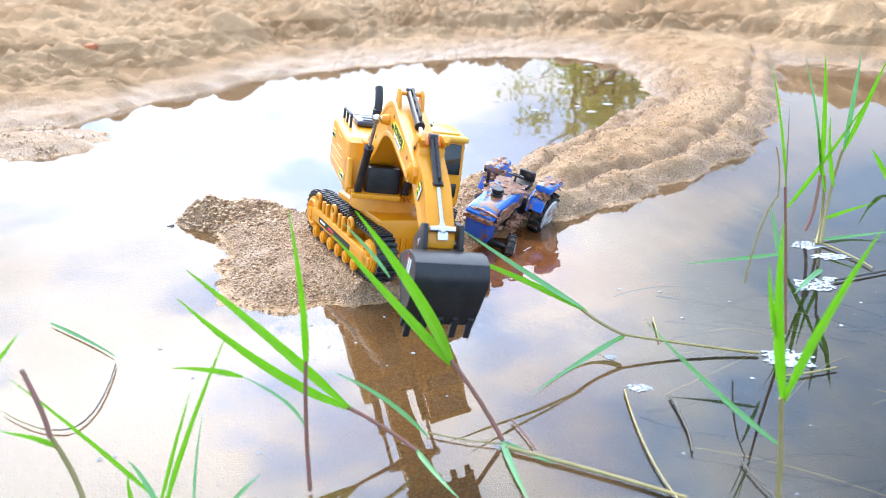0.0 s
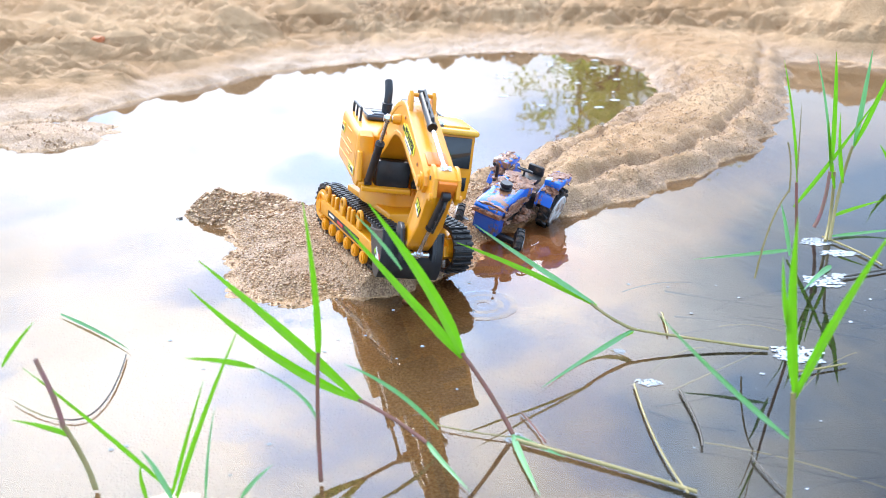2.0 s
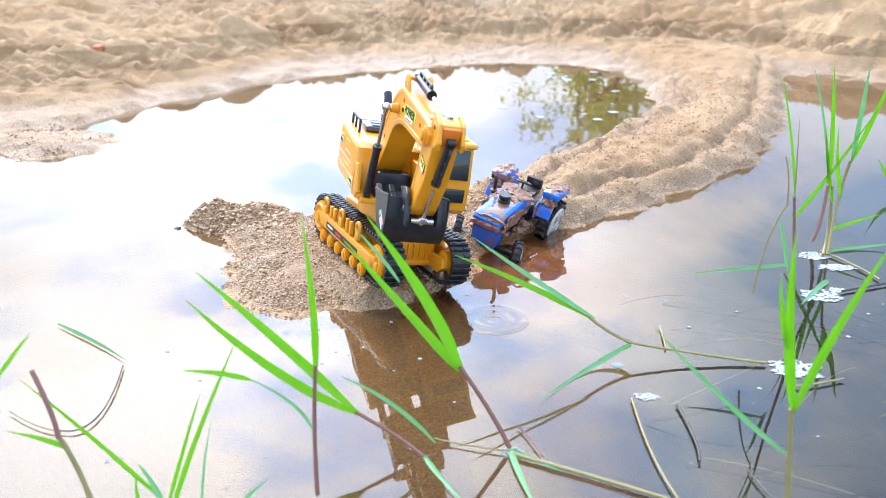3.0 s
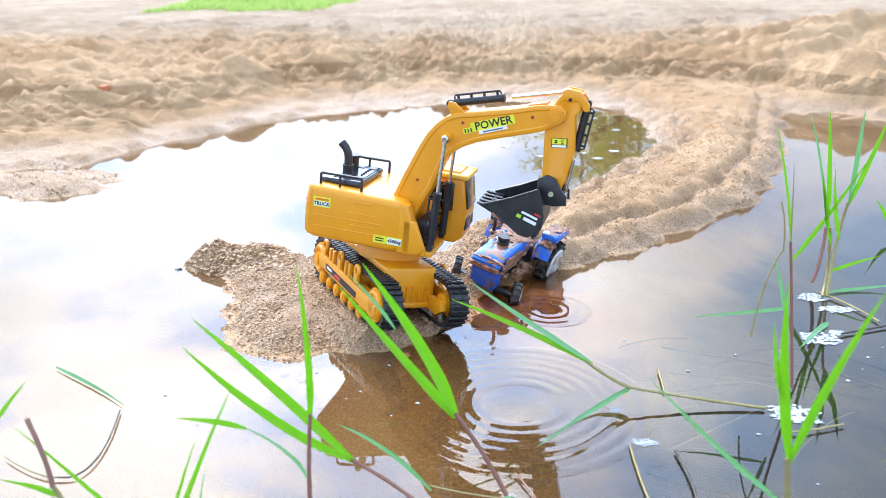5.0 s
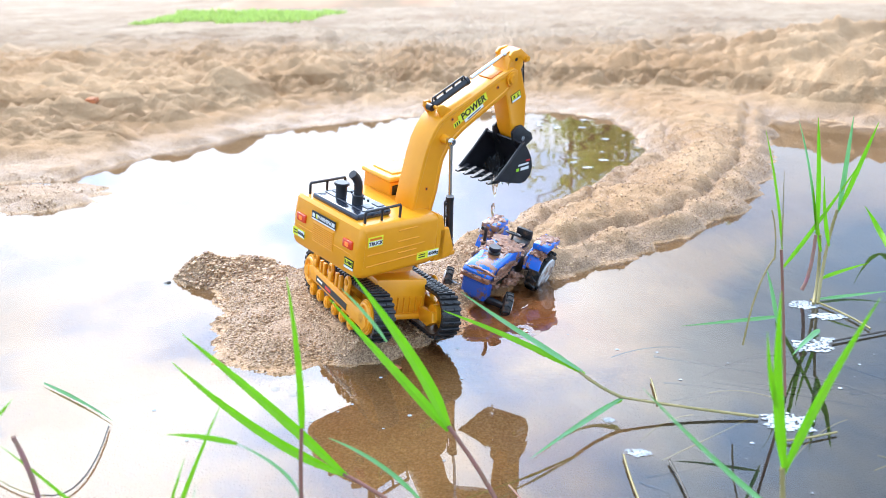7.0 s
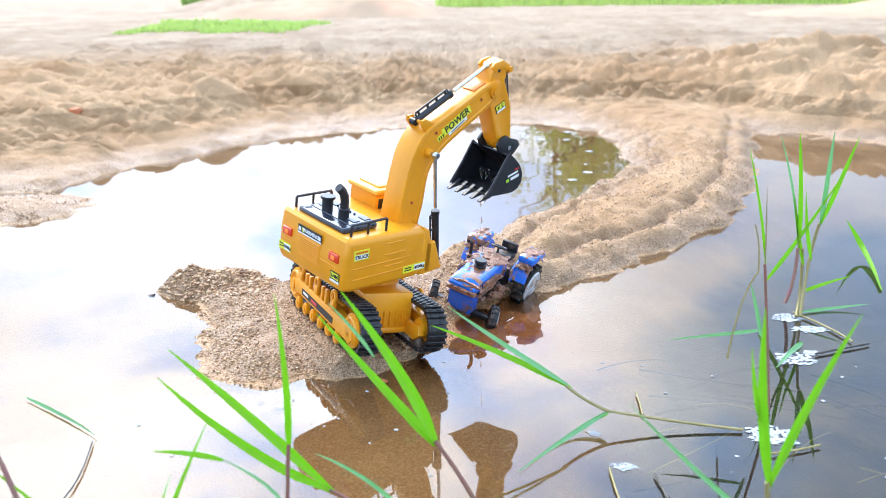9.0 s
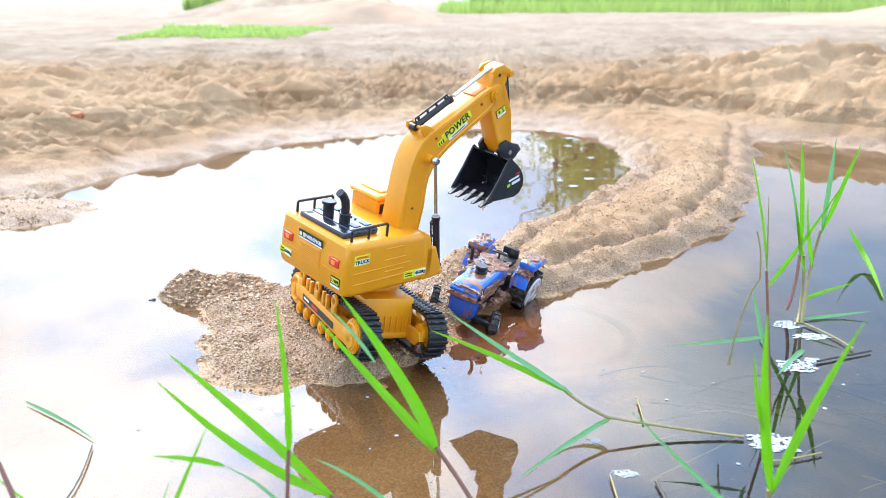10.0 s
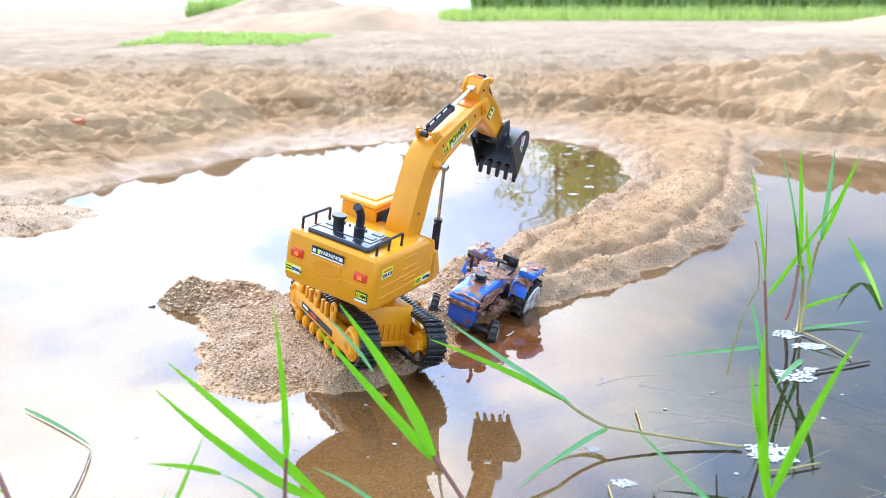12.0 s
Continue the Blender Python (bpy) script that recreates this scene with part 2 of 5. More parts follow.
def water_material():
    """A clear skin: gloss by the angle of view, the bottom seen through it, slightly brown."""
    m = bpy.data.materials.new("water")
    m.use_nodes = True
    n, l = m.node_tree.nodes, m.node_tree.links
    n.remove(n["Principled BSDF"])
    fr, tr, gl, mx = n.new("ShaderNodeFresnel"), n.new("ShaderNodeBsdfTransparent"), n.new("ShaderNodeBsdfGlossy"), n.new("ShaderNodeMixShader")
    fr.inputs["IOR"].default_value = 1.66
    tr.inputs["Color"].default_value = (0.97, 0.93, 0.85, 1)
    gl.inputs["Roughness"].default_value = 0.0
    l.new(fr.outputs[0], mx.inputs[0])
    l.new(tr.outputs[0], mx.inputs[1])
    l.new(gl.outputs[0], mx.inputs[2])
    l.new(mx.outputs[0], n["Material Output"].inputs["Surface"])
    return m


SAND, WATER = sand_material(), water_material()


# --- building helpers
def mesh_of(name, bm, mat, smooth=35):
    me = bpy.data.meshes.new(name)
    bmesh.ops.recalc_face_normals(bm, faces=bm.faces)
    bm.to_mesh(me)
    bm.free()
    for p in me.polygons:
        p.use_smooth = True
    me.set_sharp_from_angle(angle=radians(smooth))
    me.materials.append(mat)
    return me


def part(name, bm, mat, parent=None, label="", smooth=35):
    ob = new(name, mesh_of(name, bm, mat, smooth))
    if parent:
        ob.parent = parent
    return tagged(ob, label)


def merge(*pieces):
    bm = bmesh.new()
    for p in pieces:
        me = bpy.data.meshes.new("piece")
        p.to_mesh(me)
        p.free()
        bm.from_mesh(me)
        bpy.data.meshes.remove(me)
    return bm


def box(c, s, bev=0.0, seg=2, m=None):
    bm = bmesh.new()
    bmesh.ops.create_cube(bm, size=1, matrix=Matrix.LocRotScale(c, None, s))
    if bev:
        bmesh.ops.bevel(bm, geom=bm.edges[:], offset=bev, segments=seg, profile=0.5, affect="EDGES")
    if m:
        bm.transform(m)
    return bm


def prism(outline, y0, y1, bev=0.0, seg=2, inset=0.0, sink=0.0):
    """An outline in x and z, drawn out from y0 to y1; inset and sink press a panel into both sides."""
    bm = bmesh.new()
    f = bm.faces.new([bm.verts.new((x, y0, z)) for x, z in outline])
    ext = bmesh.ops.extrude_face_region(bm, geom=[f])
    bmesh.ops.translate(bm, verts=[v for v in ext["geom"] if isinstance(v, bmesh.types.BMVert)], vec=(0, y1 - y0, 0))
    bmesh.ops.recalc_face_normals(bm, faces=bm.faces)
    sides = [f for f in bm.faces if abs(f.normal.y) > 0.9 and len(f.verts) == len(outline)]
    if bev:
        rims = list({e for f in sides for e in f.edges})
        bmesh.ops.bevel(bm, geom=rims, offset=bev, segments=seg, profile=0.5, affect="EDGES")
        sides = [f for f in bm.faces if abs(f.normal.y) > 0.99 and len(f.verts) >= len(outline)]
    if inset:
        bmesh.ops.inset_individual(bm, faces=sides, thickness=inset, depth=0.0)
        bmesh.ops.inset_individual(bm, faces=sides, thickness=0.0012, depth=-sink)
    return bm


def rod(p, q, r, n=16, r2=None, bev=0.0):
    p, q = Vector(p), Vector(q)
    bm = bmesh.new()
    bmesh.ops.create_cone(bm, cap_ends=True, segments=n, radius1=r, radius2=r if r2 is None else r2, depth=(q - p).length)
    if bev:
        rims = [e for e in bm.edges if abs(e.verts[0].co.z - e.verts[1].co.z) < 1e-6]
        bmesh.ops.bevel(bm, geom=rims, offset=bev, segments=2, affect="EDGES")
    bm.transform(Matrix.Translation((p + q) / 2) @ (q - p).to_track_quat("Z", "Y").to_matrix().to_4x4())
    return bm


def tube(points, r, n=10, taper=1.0):
    bm = bmesh.new()
    pts = [Vector(p) for p in points]
    rows = []
    for i, p in enumerate(pts):
        d = (pts[min(i + 1, len(pts) - 1)] - pts[max(i - 1, 0)]).normalized()
        a = d.orthogonal() if not rows else (a - d * a.dot(d))
        a.normalize()
        b = d.cross(a)
        k = r * (1 + (taper - 1) * i / (len(pts) - 1))
        rows.append([bm.verts.new(p + k * (a * math.cos(2 * math.pi * j / n) + b * math.sin(2 * math.pi * j / n))) for j in range(n)])
    for u, v in zip(rows, rows[1:]):
        for j in range(n):
            bm.faces.new((u[j], u[(j + 1) % n], v[(j + 1) % n], v[j]))
    bm.faces.new(rows[0])
    bm.faces.new(rows[-1])
    return bm


def torus(c, axis, big, small, n=28, k=10):
    q = Vector(axis).to_track_quat("Z", "Y")
    bm = bmesh.new()
    rows = []
    for i in range(n):
        a = 2 * math.pi * i / n
        row = []
        for j in range(k):
            b = 2 * math.pi * j / k
            v = Vector(((big + small * math.cos(b)) * math.cos(a), (big + small * math.cos(b)) * math.sin(a), small * math.sin(b)))
            row.append(bm.verts.new(Vector(c) + q @ v))
        rows.append(row)
    for i in range(n):
        u, v = rows[i], rows[(i + 1) % n]
        for j in range(k):
            bm.faces.new((u[j], v[j], v[(j + 1) % k], u[(j + 1) % k]))
    return bm


def ball(c, r, sub=2, squash=(1, 1, 1), rough=0.0, seed=0):
    bm = bmesh.new()
    bmesh.ops.create_icosphere(bm, subdivisions=sub, radius=1)
    for v in bm.verts:
        k = 1 + rough * noise.noise(v.co * 1.7 + Vector((seed * 3.1, seed * 1.7, 0)))
        v.co = Vector((v.co.x * squash[0], v.co.y * squash[1], v.co.z * squash[2])) * r * k + Vector(c)
    return bm


def lettering(name, words, size, mat, parent, m):
    cu = bpy.data.curves.new(name, "FONT")
    cu.body, cu.size, cu.extrude, cu.align_x, cu.align_y = words, size, 0.0002, "CENTER", "CENTER"
    cu.resolution_u, cu.offset = 2, size * 0.018
    tmp = new("lettering_draft", cu)
    me = bpy.data.meshes.new_from_object(tmp)
    bpy.data.objects.remove(tmp)
    bpy.data.curves.remove(cu)
    me.transform(m)
    me.materials.append(mat)
    ob = new(name, me)
    ob.parent = parent
    return ob


def thing(name, label, category, at, group=""):
    ob = new(name)
    ob.empty_display_size = 0.02
    ob.location = at
    return tagged(ob, label, category, group)


# --- ground: one sheet from the shallows to the horizon
SPIT = [((-0.405, 1.205, 0.028), (-0.31, 1.185, 0.06)), ((-0.31, 1.185, 0.06), (-0.15, 1.07, 0.175)), ((-0.20, 0.965, 0.085), (-0.15, 1.03, 0.13)),
        ((-0.15, 1.07, 0.165), (0.0, 1.13, 0.125)), ((0.0, 1.13, 0.125), (0.09, 1.28, 0.11))]
DIKE = [((0.09, 1.28, 0.11), (0.25, 1.46, 0.145)), ((0.25, 1.46, 0.145), (0.44, 1.74, 0.165)), ((0.44, 1.74, 0.165), (0.61, 2.08, 0.15)),
        ((0.61, 2.08, 0.15), (0.70, 2.5, 0.19)), ((0.70, 2.5, 0.19), (0.74, 3.0, 0.30))]
SHORE_X = [-6.0, -2.0, -1.3, -1.08, -0.95, -0.90, -0.80, -0.67, -0.42, -0.22, 0.08, 0.30, 0.46, 0.70, 1.0, 1.15, 1.3, 1.8, 6.0]
SHORE_Y = [1.2, 1.5, 1.72, 1.82, 1.90, 2.08, 2.28, 2.53, 2.76, 2.86, 2.96, 2.94, 2.84, 2.75, 2.74, 2.66, 2.54, 2.3, 1.6]
LUMPS = [(-0.385, 1.215, 0.036, 0.025), (-0.325, 1.228, 0.042, 0.021), (-0.355, 1.205, 0.04, 0.012), (-0.29, 1.235, 0.05, 0.012), (-0.24, 1.25, 0.05, 0.008),
         (0.62, 3.75, 0.30, 0.085), (1.55, 3.7, 0.38, 0.085), (-0.25, 3.75, 0.28, 0.05), (-0.7, 3.6, 0.25, 0.04), (0.95, 3.35, 0.2, 0.03), (2.4, 3.6, 0.4, 0.07), (-1.6, 3.3, 0.4, 0.05),
         (-2.3, 2.9, 0.35, 0.05), (0.70, 3.2, 0.16, 0.03), (-1.25, 2.5, 0.25, 0.03), (0.07, 1.09, 0.06, -0.016), (0.13, 1.17, 0.05, -0.014),
         (-3.0, 9.8, 1.1, 0.06), (-4.6, 21.0, 2.2, 0.75), (-2.6, 22.0, 1.8, 0.5), (8.5, 13.5, 1.5, 0.42), (11.0, 15.0, 2.0, 0.6)]
HOUSE_O = Vector((-0.0842, 1.0165, 0.0126))          # foot of the excavator's slewing axis
CHASSIS_O = Vector((-0.0858, 1.0157, 0.0188))
AHEAD = Vector((0.506, -0.8625, 0.0))
LEFT = Vector((0.8625 * math.cos(radians(9)), 0.506 * math.cos(radians(9)), -math.sin(radians(9))))
UP = AHEAD.cross(LEFT)


def capsule(x, y, a, b):
    dx, dy = b[0] - a[0], b[1] - a[1]
    s = max(0.0, min(1.0, ((x - a[0]) * dx + (y - a[1]) * dy) / (dx * dx + dy * dy)))
    return a[2] + (b[2] - a[2]) * s - math.hypot(x - a[0] - s * dx, y - a[1] - s * dy)


def rise(x, y):
    """The height of the ground."""
    p = Vector((x, y, 0))
    wob = 0.024 * noise.noise(p * 9) + 0.014 * noise.noise(p * 27 + Vector((5, 1, 0))) + 0.005 * noise.noise(p * 70)
    spit = max(capsule(x, y, a, b) for a, b in SPIT) + wob
    dike = max(capsule(x, y, a, b) for a, b in DIKE) + wob * 1.2
    bank = y - float(np.interp(x, SHORE_X, SHORE_Y)) + 2.2 * wob + 0.075 * noise.noise(Vector((x * 3.1, y * 4.6, 3)))
    isle = 0.125 - math.hypot((x + 0.93) * 0.85, y - 1.72) + 2.4 * wob
    back = -0.35 - y + 2 * wob
    d = max(spit, dike, bank, isle, back)
    if d <= 0:
        far = 0.056 - 0.034 * max(0.0, min(1.0, (y - 1.5) / 0.5)) + 0.10 * max(0.0, min(1.0, (x - 0.16) / 0.5)) * max(0.0, min(1.0, (1.9 - y) / 0.5))
        return -far * (1 - math.exp(d / 0.24)) + 0.003 * noise.noise(p * 14)
    h = 0.0
    fine = noise.noise(p * 60) * 0.5 + noise.noise(p * 140 + Vector((3, 0, 0))) * 0.35
    if spit > 0:
        h = max(h, 0.024 * (1 - math.exp(-(spit / 0.072) ** 1.5)) + 0.0048 * fine + 0.0058 * noise.noise(p * 22) * min(1.0, spit / 0.03) + 0.0028 * noise.noise(p * 48 + Vector((7, 0, 0))))
    if dike > 0:
        ruts = 0.018 * math.exp(-((dike - 0.075) / 0.014) ** 2) + 0.007 * math.exp(-((dike - 0.118) / 0.012) ** 2)
        h = max(h, 0.050 * (1 - math.exp(-dike / 0.055)) - ruts * (1.25 + 0.5 * noise.noise(p * 11)) + 0.009 * fine + 0.012 * noise.noise(p * 18))
    if bank > 0:
        near = math.exp(-max(0.0, y - 4.2) / 1.6)
        rough = 0.040 * noise.noise(p * 2.6 + Vector((1, 7, 0))) + 0.066 * abs(noise.noise(Vector((x * 4.0, y * 7.0, 0)))) + 0.034 * noise.noise(Vector((x * 9, y * 14, 2))) + 0.019 * noise.noise(p * 25) + 0.013 * noise.noise(p * 48)
        steep = max(0.0, min(1.0, (x - 0.85) / 0.35))        # the bank stands higher over the dark pool
        run, top = 0.84 - 0.56 * steep, 0.098 + 0.035 * steep
        clods = 0.016 * noise.noise(p * 34) + 0.011 * abs(noise.noise(p * 75 + Vector((0, 2, 0))))
        h = max(h, top * (1 - math.exp(-(bank / run) ** 1.5)) + 0.004 * min(1.0, bank / 0.05) + 0.005 * noise.noise(p * 7) + 0.003 * fine + (rough + clods) * (0.42 + 0.58 * near) * max(0.26 * min(1.0, bank / 0.05), min(1.0, (bank / (0.52 - 0.30 * steep)) ** 1.4)) + 0.02 * noise.noise(p * 0.7))
    if isle > 0:
        h = max(h, 0.020 * (1 - math.exp(-isle / 0.04)) + 0.006 * fine + 0.012 * noise.noise(p * 19) * min(1.0, isle / 0.03))
    if back > 0:
        h = max(h, 0.12 * (1 - math.exp(-back / 0.4)) + 0.02 * noise.noise(p * 2))
    for lx, ly, r, top in LUMPS:
        q = ((x - lx) ** 2 + (y - ly) ** 2) / (r * r)
        if q < 4:
            h += top * math.exp(-1.6 * q) * (1 + 0.55 * noise.noise(p * (0.9 / r)) + 0.3 * noise.noise(p * (2.6 / r)))
    # pressed flat under the tracks
    rel = Vector((x, y, 0)) - CHASSIS_O
    u, v = rel.dot(AHEAD), (rel.x * 0.8625 + rel.y * 0.506)
    k = max(0.0, min(1.0, (0.150 - abs(u)) / 0.03)) * max(0.0, min(1.0, (0.082 - abs(v)) / 0.022))
    flat = CHASSIS_O.z - v * math.tan(radians(9)) + 0.0015
    h = h * (1 - k) + (flat + 0.0012 * fine - (0.006 if abs(v) < 0.026 else 0.0)) * k
    return h


def steps(*runs):
    vals = []
    for a, b, s in runs:
        vals += list(np.arange(a, b, s))
    return vals


def ground():
    fan = [4.9 * 1.17 ** i for i in range(29)]
    xs = [-v for v in reversed(fan)] + steps((-4.8, -2.4, 0.06), (-2.4, -1.5, 0.026), (-1.5, -0.5, 0.016), (-0.5, 0.3, 0.006), (0.3, 0.8, 0.0125), (0.8, 1.5, 0.016), (1.5, 2.4, 0.026), (2.4, 4.8, 0.06)) + fan
    ys = [-v for v in reversed(fan[:27])] + steps((-4.5, -1.5, 0.5), (-1.5, 0.2, 0.1), (0.2, 0.8, 0.025), (0.8, 1.46, 0.006), (1.46, 2.3, 0.0125), (2.3, 4.4, 0.016), (4.4, 7.0, 0.045), (7.0, 13.0, 0.12)) + [13 * 1.12 ** i for i in range(34)]
    verts = [(x, y, rise(x, y)) for y in ys for x in xs]
    w = len(xs)
    faces = [(j * w + i, j * w + i + 1, (j + 1) * w + i + 1, (j + 1) * w + i) for j in range(len(ys) - 1) for i in range(w - 1)]
    me = bpy.data.meshes.new("ground")
    me.from_pydata(verts, [], faces)
    for p in me.polygons:
        p.use_smooth = True
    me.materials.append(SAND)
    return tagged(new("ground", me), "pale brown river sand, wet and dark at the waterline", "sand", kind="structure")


ground()


def water():
    xs = [-9.0, -4.0, -2.0] + steps((-1.3, -0.5, 0.03), (-0.5, 0.62, 0.010), (0.62, 1.4, 0.03)) + [2.0, 4.0, 9.0]
    ys = [-1.7, -0.6, 0.1] + steps((0.4, 1.2, 0.010), (1.2, 3.2, 0.03)) + [3.6, 4.7]
    verts = [(x, y, 0.00022 * noise.noise(Vector((x * 16, y * 11, 0))) + 0.00008 * noise.noise(Vector((x * 45, y * 32, 4)))) for y in ys for x in xs]
    w = len(xs)
    me = bpy.data.meshes.new("water")
    me.from_pydata(verts, [], [(j * w + i, j * w + i + 1, (j + 1) * w + i + 1, (j + 1) * w + i) for j in range(len(ys) - 1) for i in range(w - 1)])
    for p in me.polygons:
        p.use_smooth = True
    me.materials.append(WATER)
    return tagged(new("water", me), "shallow clear brown puddle water mirroring the cloudy sky", "water", kind="structure")


water()


# --- excavator: the space of its house has its origin at the foot of the slewing axis, x ahead, y to its left
def chassis(exc):
    inv = Matrix.Translation(-HOUSE_O)
    frame_m = Matrix(((AHEAD.x, LEFT.x, UP.x, CHASSIS_O.x), (AHEAD.y, LEFT.y, UP.y, CHASSIS_O.y), (AHEAD.z, LEFT.z, UP.z, CHASSIS_O.z), (0, 0, 0, 1)))
    base = part("chassis", merge(box((0, 0, 0.0465), (0.145, 0.068, 0.046), 0.003), box((0, 0, 0.022), (0.152, 0.062, 0.008), 0.003),
                                 rod((0, 0, 0.066), (0, 0, 0.092), 0.043, 40, 0.041, 0.002), box((0.0, 0, 0.036), (0.060, 0.084, 0.012), 0.003)), YELLOW, exc, "yellow plastic undercarriage base")
    base.matrix_local = inv @ frame_m
    part("collar", merge(*[box((0, 0, 0), (0.0022, 0.0016, 0.008), 0, m=Matrix.Rotation(2 * math.pi * i / 44, 4, "Z") @ Matrix.Translation((0.0430, 0, 0.0880))) for i in range(44)]), YELLOW, base)
    for x in (0.0735, -0.0735):
        for i in range(8):
            part("rib", box((x, -0.028 + i * 0.0080, 0.037), (0.003, 0.0016, 0.020), 0.0005, 1), YELLOW, base)
    for x, s in ((0.084, 1), (-0.084, -1)):
        for y in (-1, 1):
            part("bracket", prism([(0.066 * s, 0.034), (0.066 * s, 0.019), (0.098 * s, 0.017), (0.111 * s, 0.026), (0.108 * s, 0.038), (0.094 * s, 0.036)], y * 0.030 - 0.004, y * 0.030 + 0.004, 0.0008), YELLOW, base)
    for y in (-1, 1):
        side = part("track_frame", prism([(-0.092, 0.041), (-0.088, 0.026), (0.080, 0.020), (0.104, 0.018), (0.111, 0.024), (0.110, 0.034), (0.096, 0.039), (-0.075, 0.045)], y * 0.0545 - 0.0080, y * 0.0545 + 0.0080, 0.0018), YELLOW, base)
        yo = y * 0.0626
        part("sticker", prism([(-0.058, 0.037), (-0.058, 0.029), (0.052, 0.025), (0.052, 0.033)], yo, yo + 0.0006 * y), INK, side, "black sticker strip with faint print")
        part("sticker_print", prism([(-0.052, 0.0345), (-0.052, 0.0320), (-0.034, 0.0312), (-0.034, 0.0337)], yo + 0.0006 * y, yo + 0.0012 * y), WHITE, side)
        part("sticker_print", prism([(-0.022, 0.0335), (-0.022, 0.0300), (-0.002, 0.0292), (-0.002, 0.0327)], yo + 0.0006 * y, yo + 0.0012 * y), RED, side)
        for x, r in ((0.0985, 0.0210), (-0.0990, 0.0220)):
            w = part("sprocket", merge(rod((x, y * 0.045, 0.0325), (x, y * 0.0580, 0.0325), r, 28, bev=0.0015), rod((x, y * 0.0310, 0.0325), (x, y * 0.046, 0.0325), 0.0125, 20, bev=0.001), torus((x, y * 0.0580, 0.0325), (0, 1, 0), r * 0.72, 0.0026), rod((x, y * 0.0570, 0.0325), (x, y * 0.0625, 0.0325), 0.008, 18, bev=0.001)), YELLOW, base)
            for i in range(6):
                a = i * math.pi / 3
                part("bolt", rod((x + 0.011 * math.cos(a), y * 0.0570, 0.0325 + 0.011 * math.sin(a)), (x + 0.011 * math.cos(a), y * 0.0595, 0.0325 + 0.011 * math.sin(a)), 0.0014, 8), YELLOW, w)
        for i in range(6):                       # lower rollers, outside the belt
            x = -0.072 + i * 0.0275
            part("roller", merge(rod((x, y * 0.0570, 0.0130), (x, y * 0.0632, 0.0130), 0.0082, 18, bev=0.0012), rod((x, y * 0.0630, 0.0130), (x, y * 0.0645, 0.0130), 0.0036, 12)), YELLOW, base)
        for i in range(3):                       # upright loops on the side plate, pairs of pegs between them
            x = -0.074 + i * 0.058
            part("carrier_loop", merge(torus((x, y * 0.0595, 0.0575), (0, 1, 0), 0.0060, 0.0026, 20, 8), box((x, y * 0.0595, 0.0475), (0.0105, 0.0052, 0.012), 0.0012)), YELLOW, base)
            for dx in ((0.0225, 0.0355) if i < 2 else ()):
                part("peg", box((x + dx, y * 0.0595, 0.0505), (0.0062, 0.0052, 0.018), 0.0012), YELLOW, base)
        # belt: a loop of two arcs and two runs
        R, X = 0.0272, 0.0985
        loop = [(X * s + R * math.cos(a), 0.0325 + R * math.sin(a)) for s, a0 in ((1, -math.pi / 2), (-1, math.pi / 2)) for a in [a0 + math.pi * k / 12 for k in range(13)]]
        bm = bmesh.new()
        rings = []
        for x, z in loop:
            d = Vector((x - max(-X, min(X, x)), z - 0.0325)).normalized()
            rings.append([bm.verts.new((x - d.x * q, y * 0.0440 + e, z - d.y * q)) for q, e in ((0, -0.0125), (0, 0.0125), (0.003, 0.0125), (0.003, -0.0125))])
        for i in range(len(rings)):
            u, v = rings[i], rings[(i + 1) % len(rings)]
            for j in range(4):
                bm.faces.new((u[j], u[(j + 1) % 4], v[(j + 1) % 4], v[j]))
        belt = part("track_belt", bm, RUBBER, base, "black rubber crawler belt, wet")
        pad_mesh = mesh_of("track_pad", merge(box((0, 0, 0.0012), (0.0044, 0.0262, 0.0036), 0.0007, 1), box((0, 0.005, 0.003), (0.0025, 0.005, 0.002), 0, 1), box((0, -0.007, 0.003), (0.0025, 0.005, 0.002), 0, 1)), RUBBER)
        total = 4 * X + 2 * math.pi * R
        N = 70
        for i in range(N):
            s = total * i / N
            if s < 2 * X:
                x, z, a = -X + s, 0.0325 + R, 0.0
            elif s < 2 * X + math.pi * R:
                q = (s - 2 * X) / R
                x, z, a = X + R * math.sin(q), 0.0325 + R * math.cos(q), q
            elif s < 4 * X + math.pi * R:
                x, z, a = X - (s - 2 * X - math.pi * R), 0.0325 - R, math.pi
            else:
                q = (s - 4 * X - math.pi * R) / R
                x, z, a = -X - R * math.sin(q), 0.0325 - R * math.cos(q), math.pi + q
            pad = new("track_pad", pad_mesh)
            pad.parent = belt
            pad.matrix_local = Matrix.Translation((x, y * 0.0440, z)) @ Matrix.Rotation(a, 4, "Y")
    return base


def sticker(parent, c, w, h, normal, spec, label=""):
    """A thin sheet on a panel: its ground, then coloured bars (u, v, width, height, paint) and words."""
    n = Vector(normal)
    right = Vector((0, 0, 1)).cross(n).normalized()
    up = n.cross(right)
    m = Matrix(((right.x, up.x, n.x, c[0]), (right.y, up.y, n.y, c[1]), (right.z, up.z, n.z, c[2]), (0, 0, 0, 1)))
    ground_paint, bars, words = spec
    ob = part("sticker", box((0, 0, 0.0003), (w, h, 0.0006), m=m), ground_paint, parent, label)
    for u, v, bw, bh, paint in bars:
        part("print", box((u * w, v * h, 0.0007), (bw * w, bh * h, 0.0004), m=m), paint, ob)
    for text, u, v, size, paint in words:
        lettering("lettering", text, size * h, paint, ob, m @ Matrix.Translation((u * w, v * h, 0.0011)))
    return ob


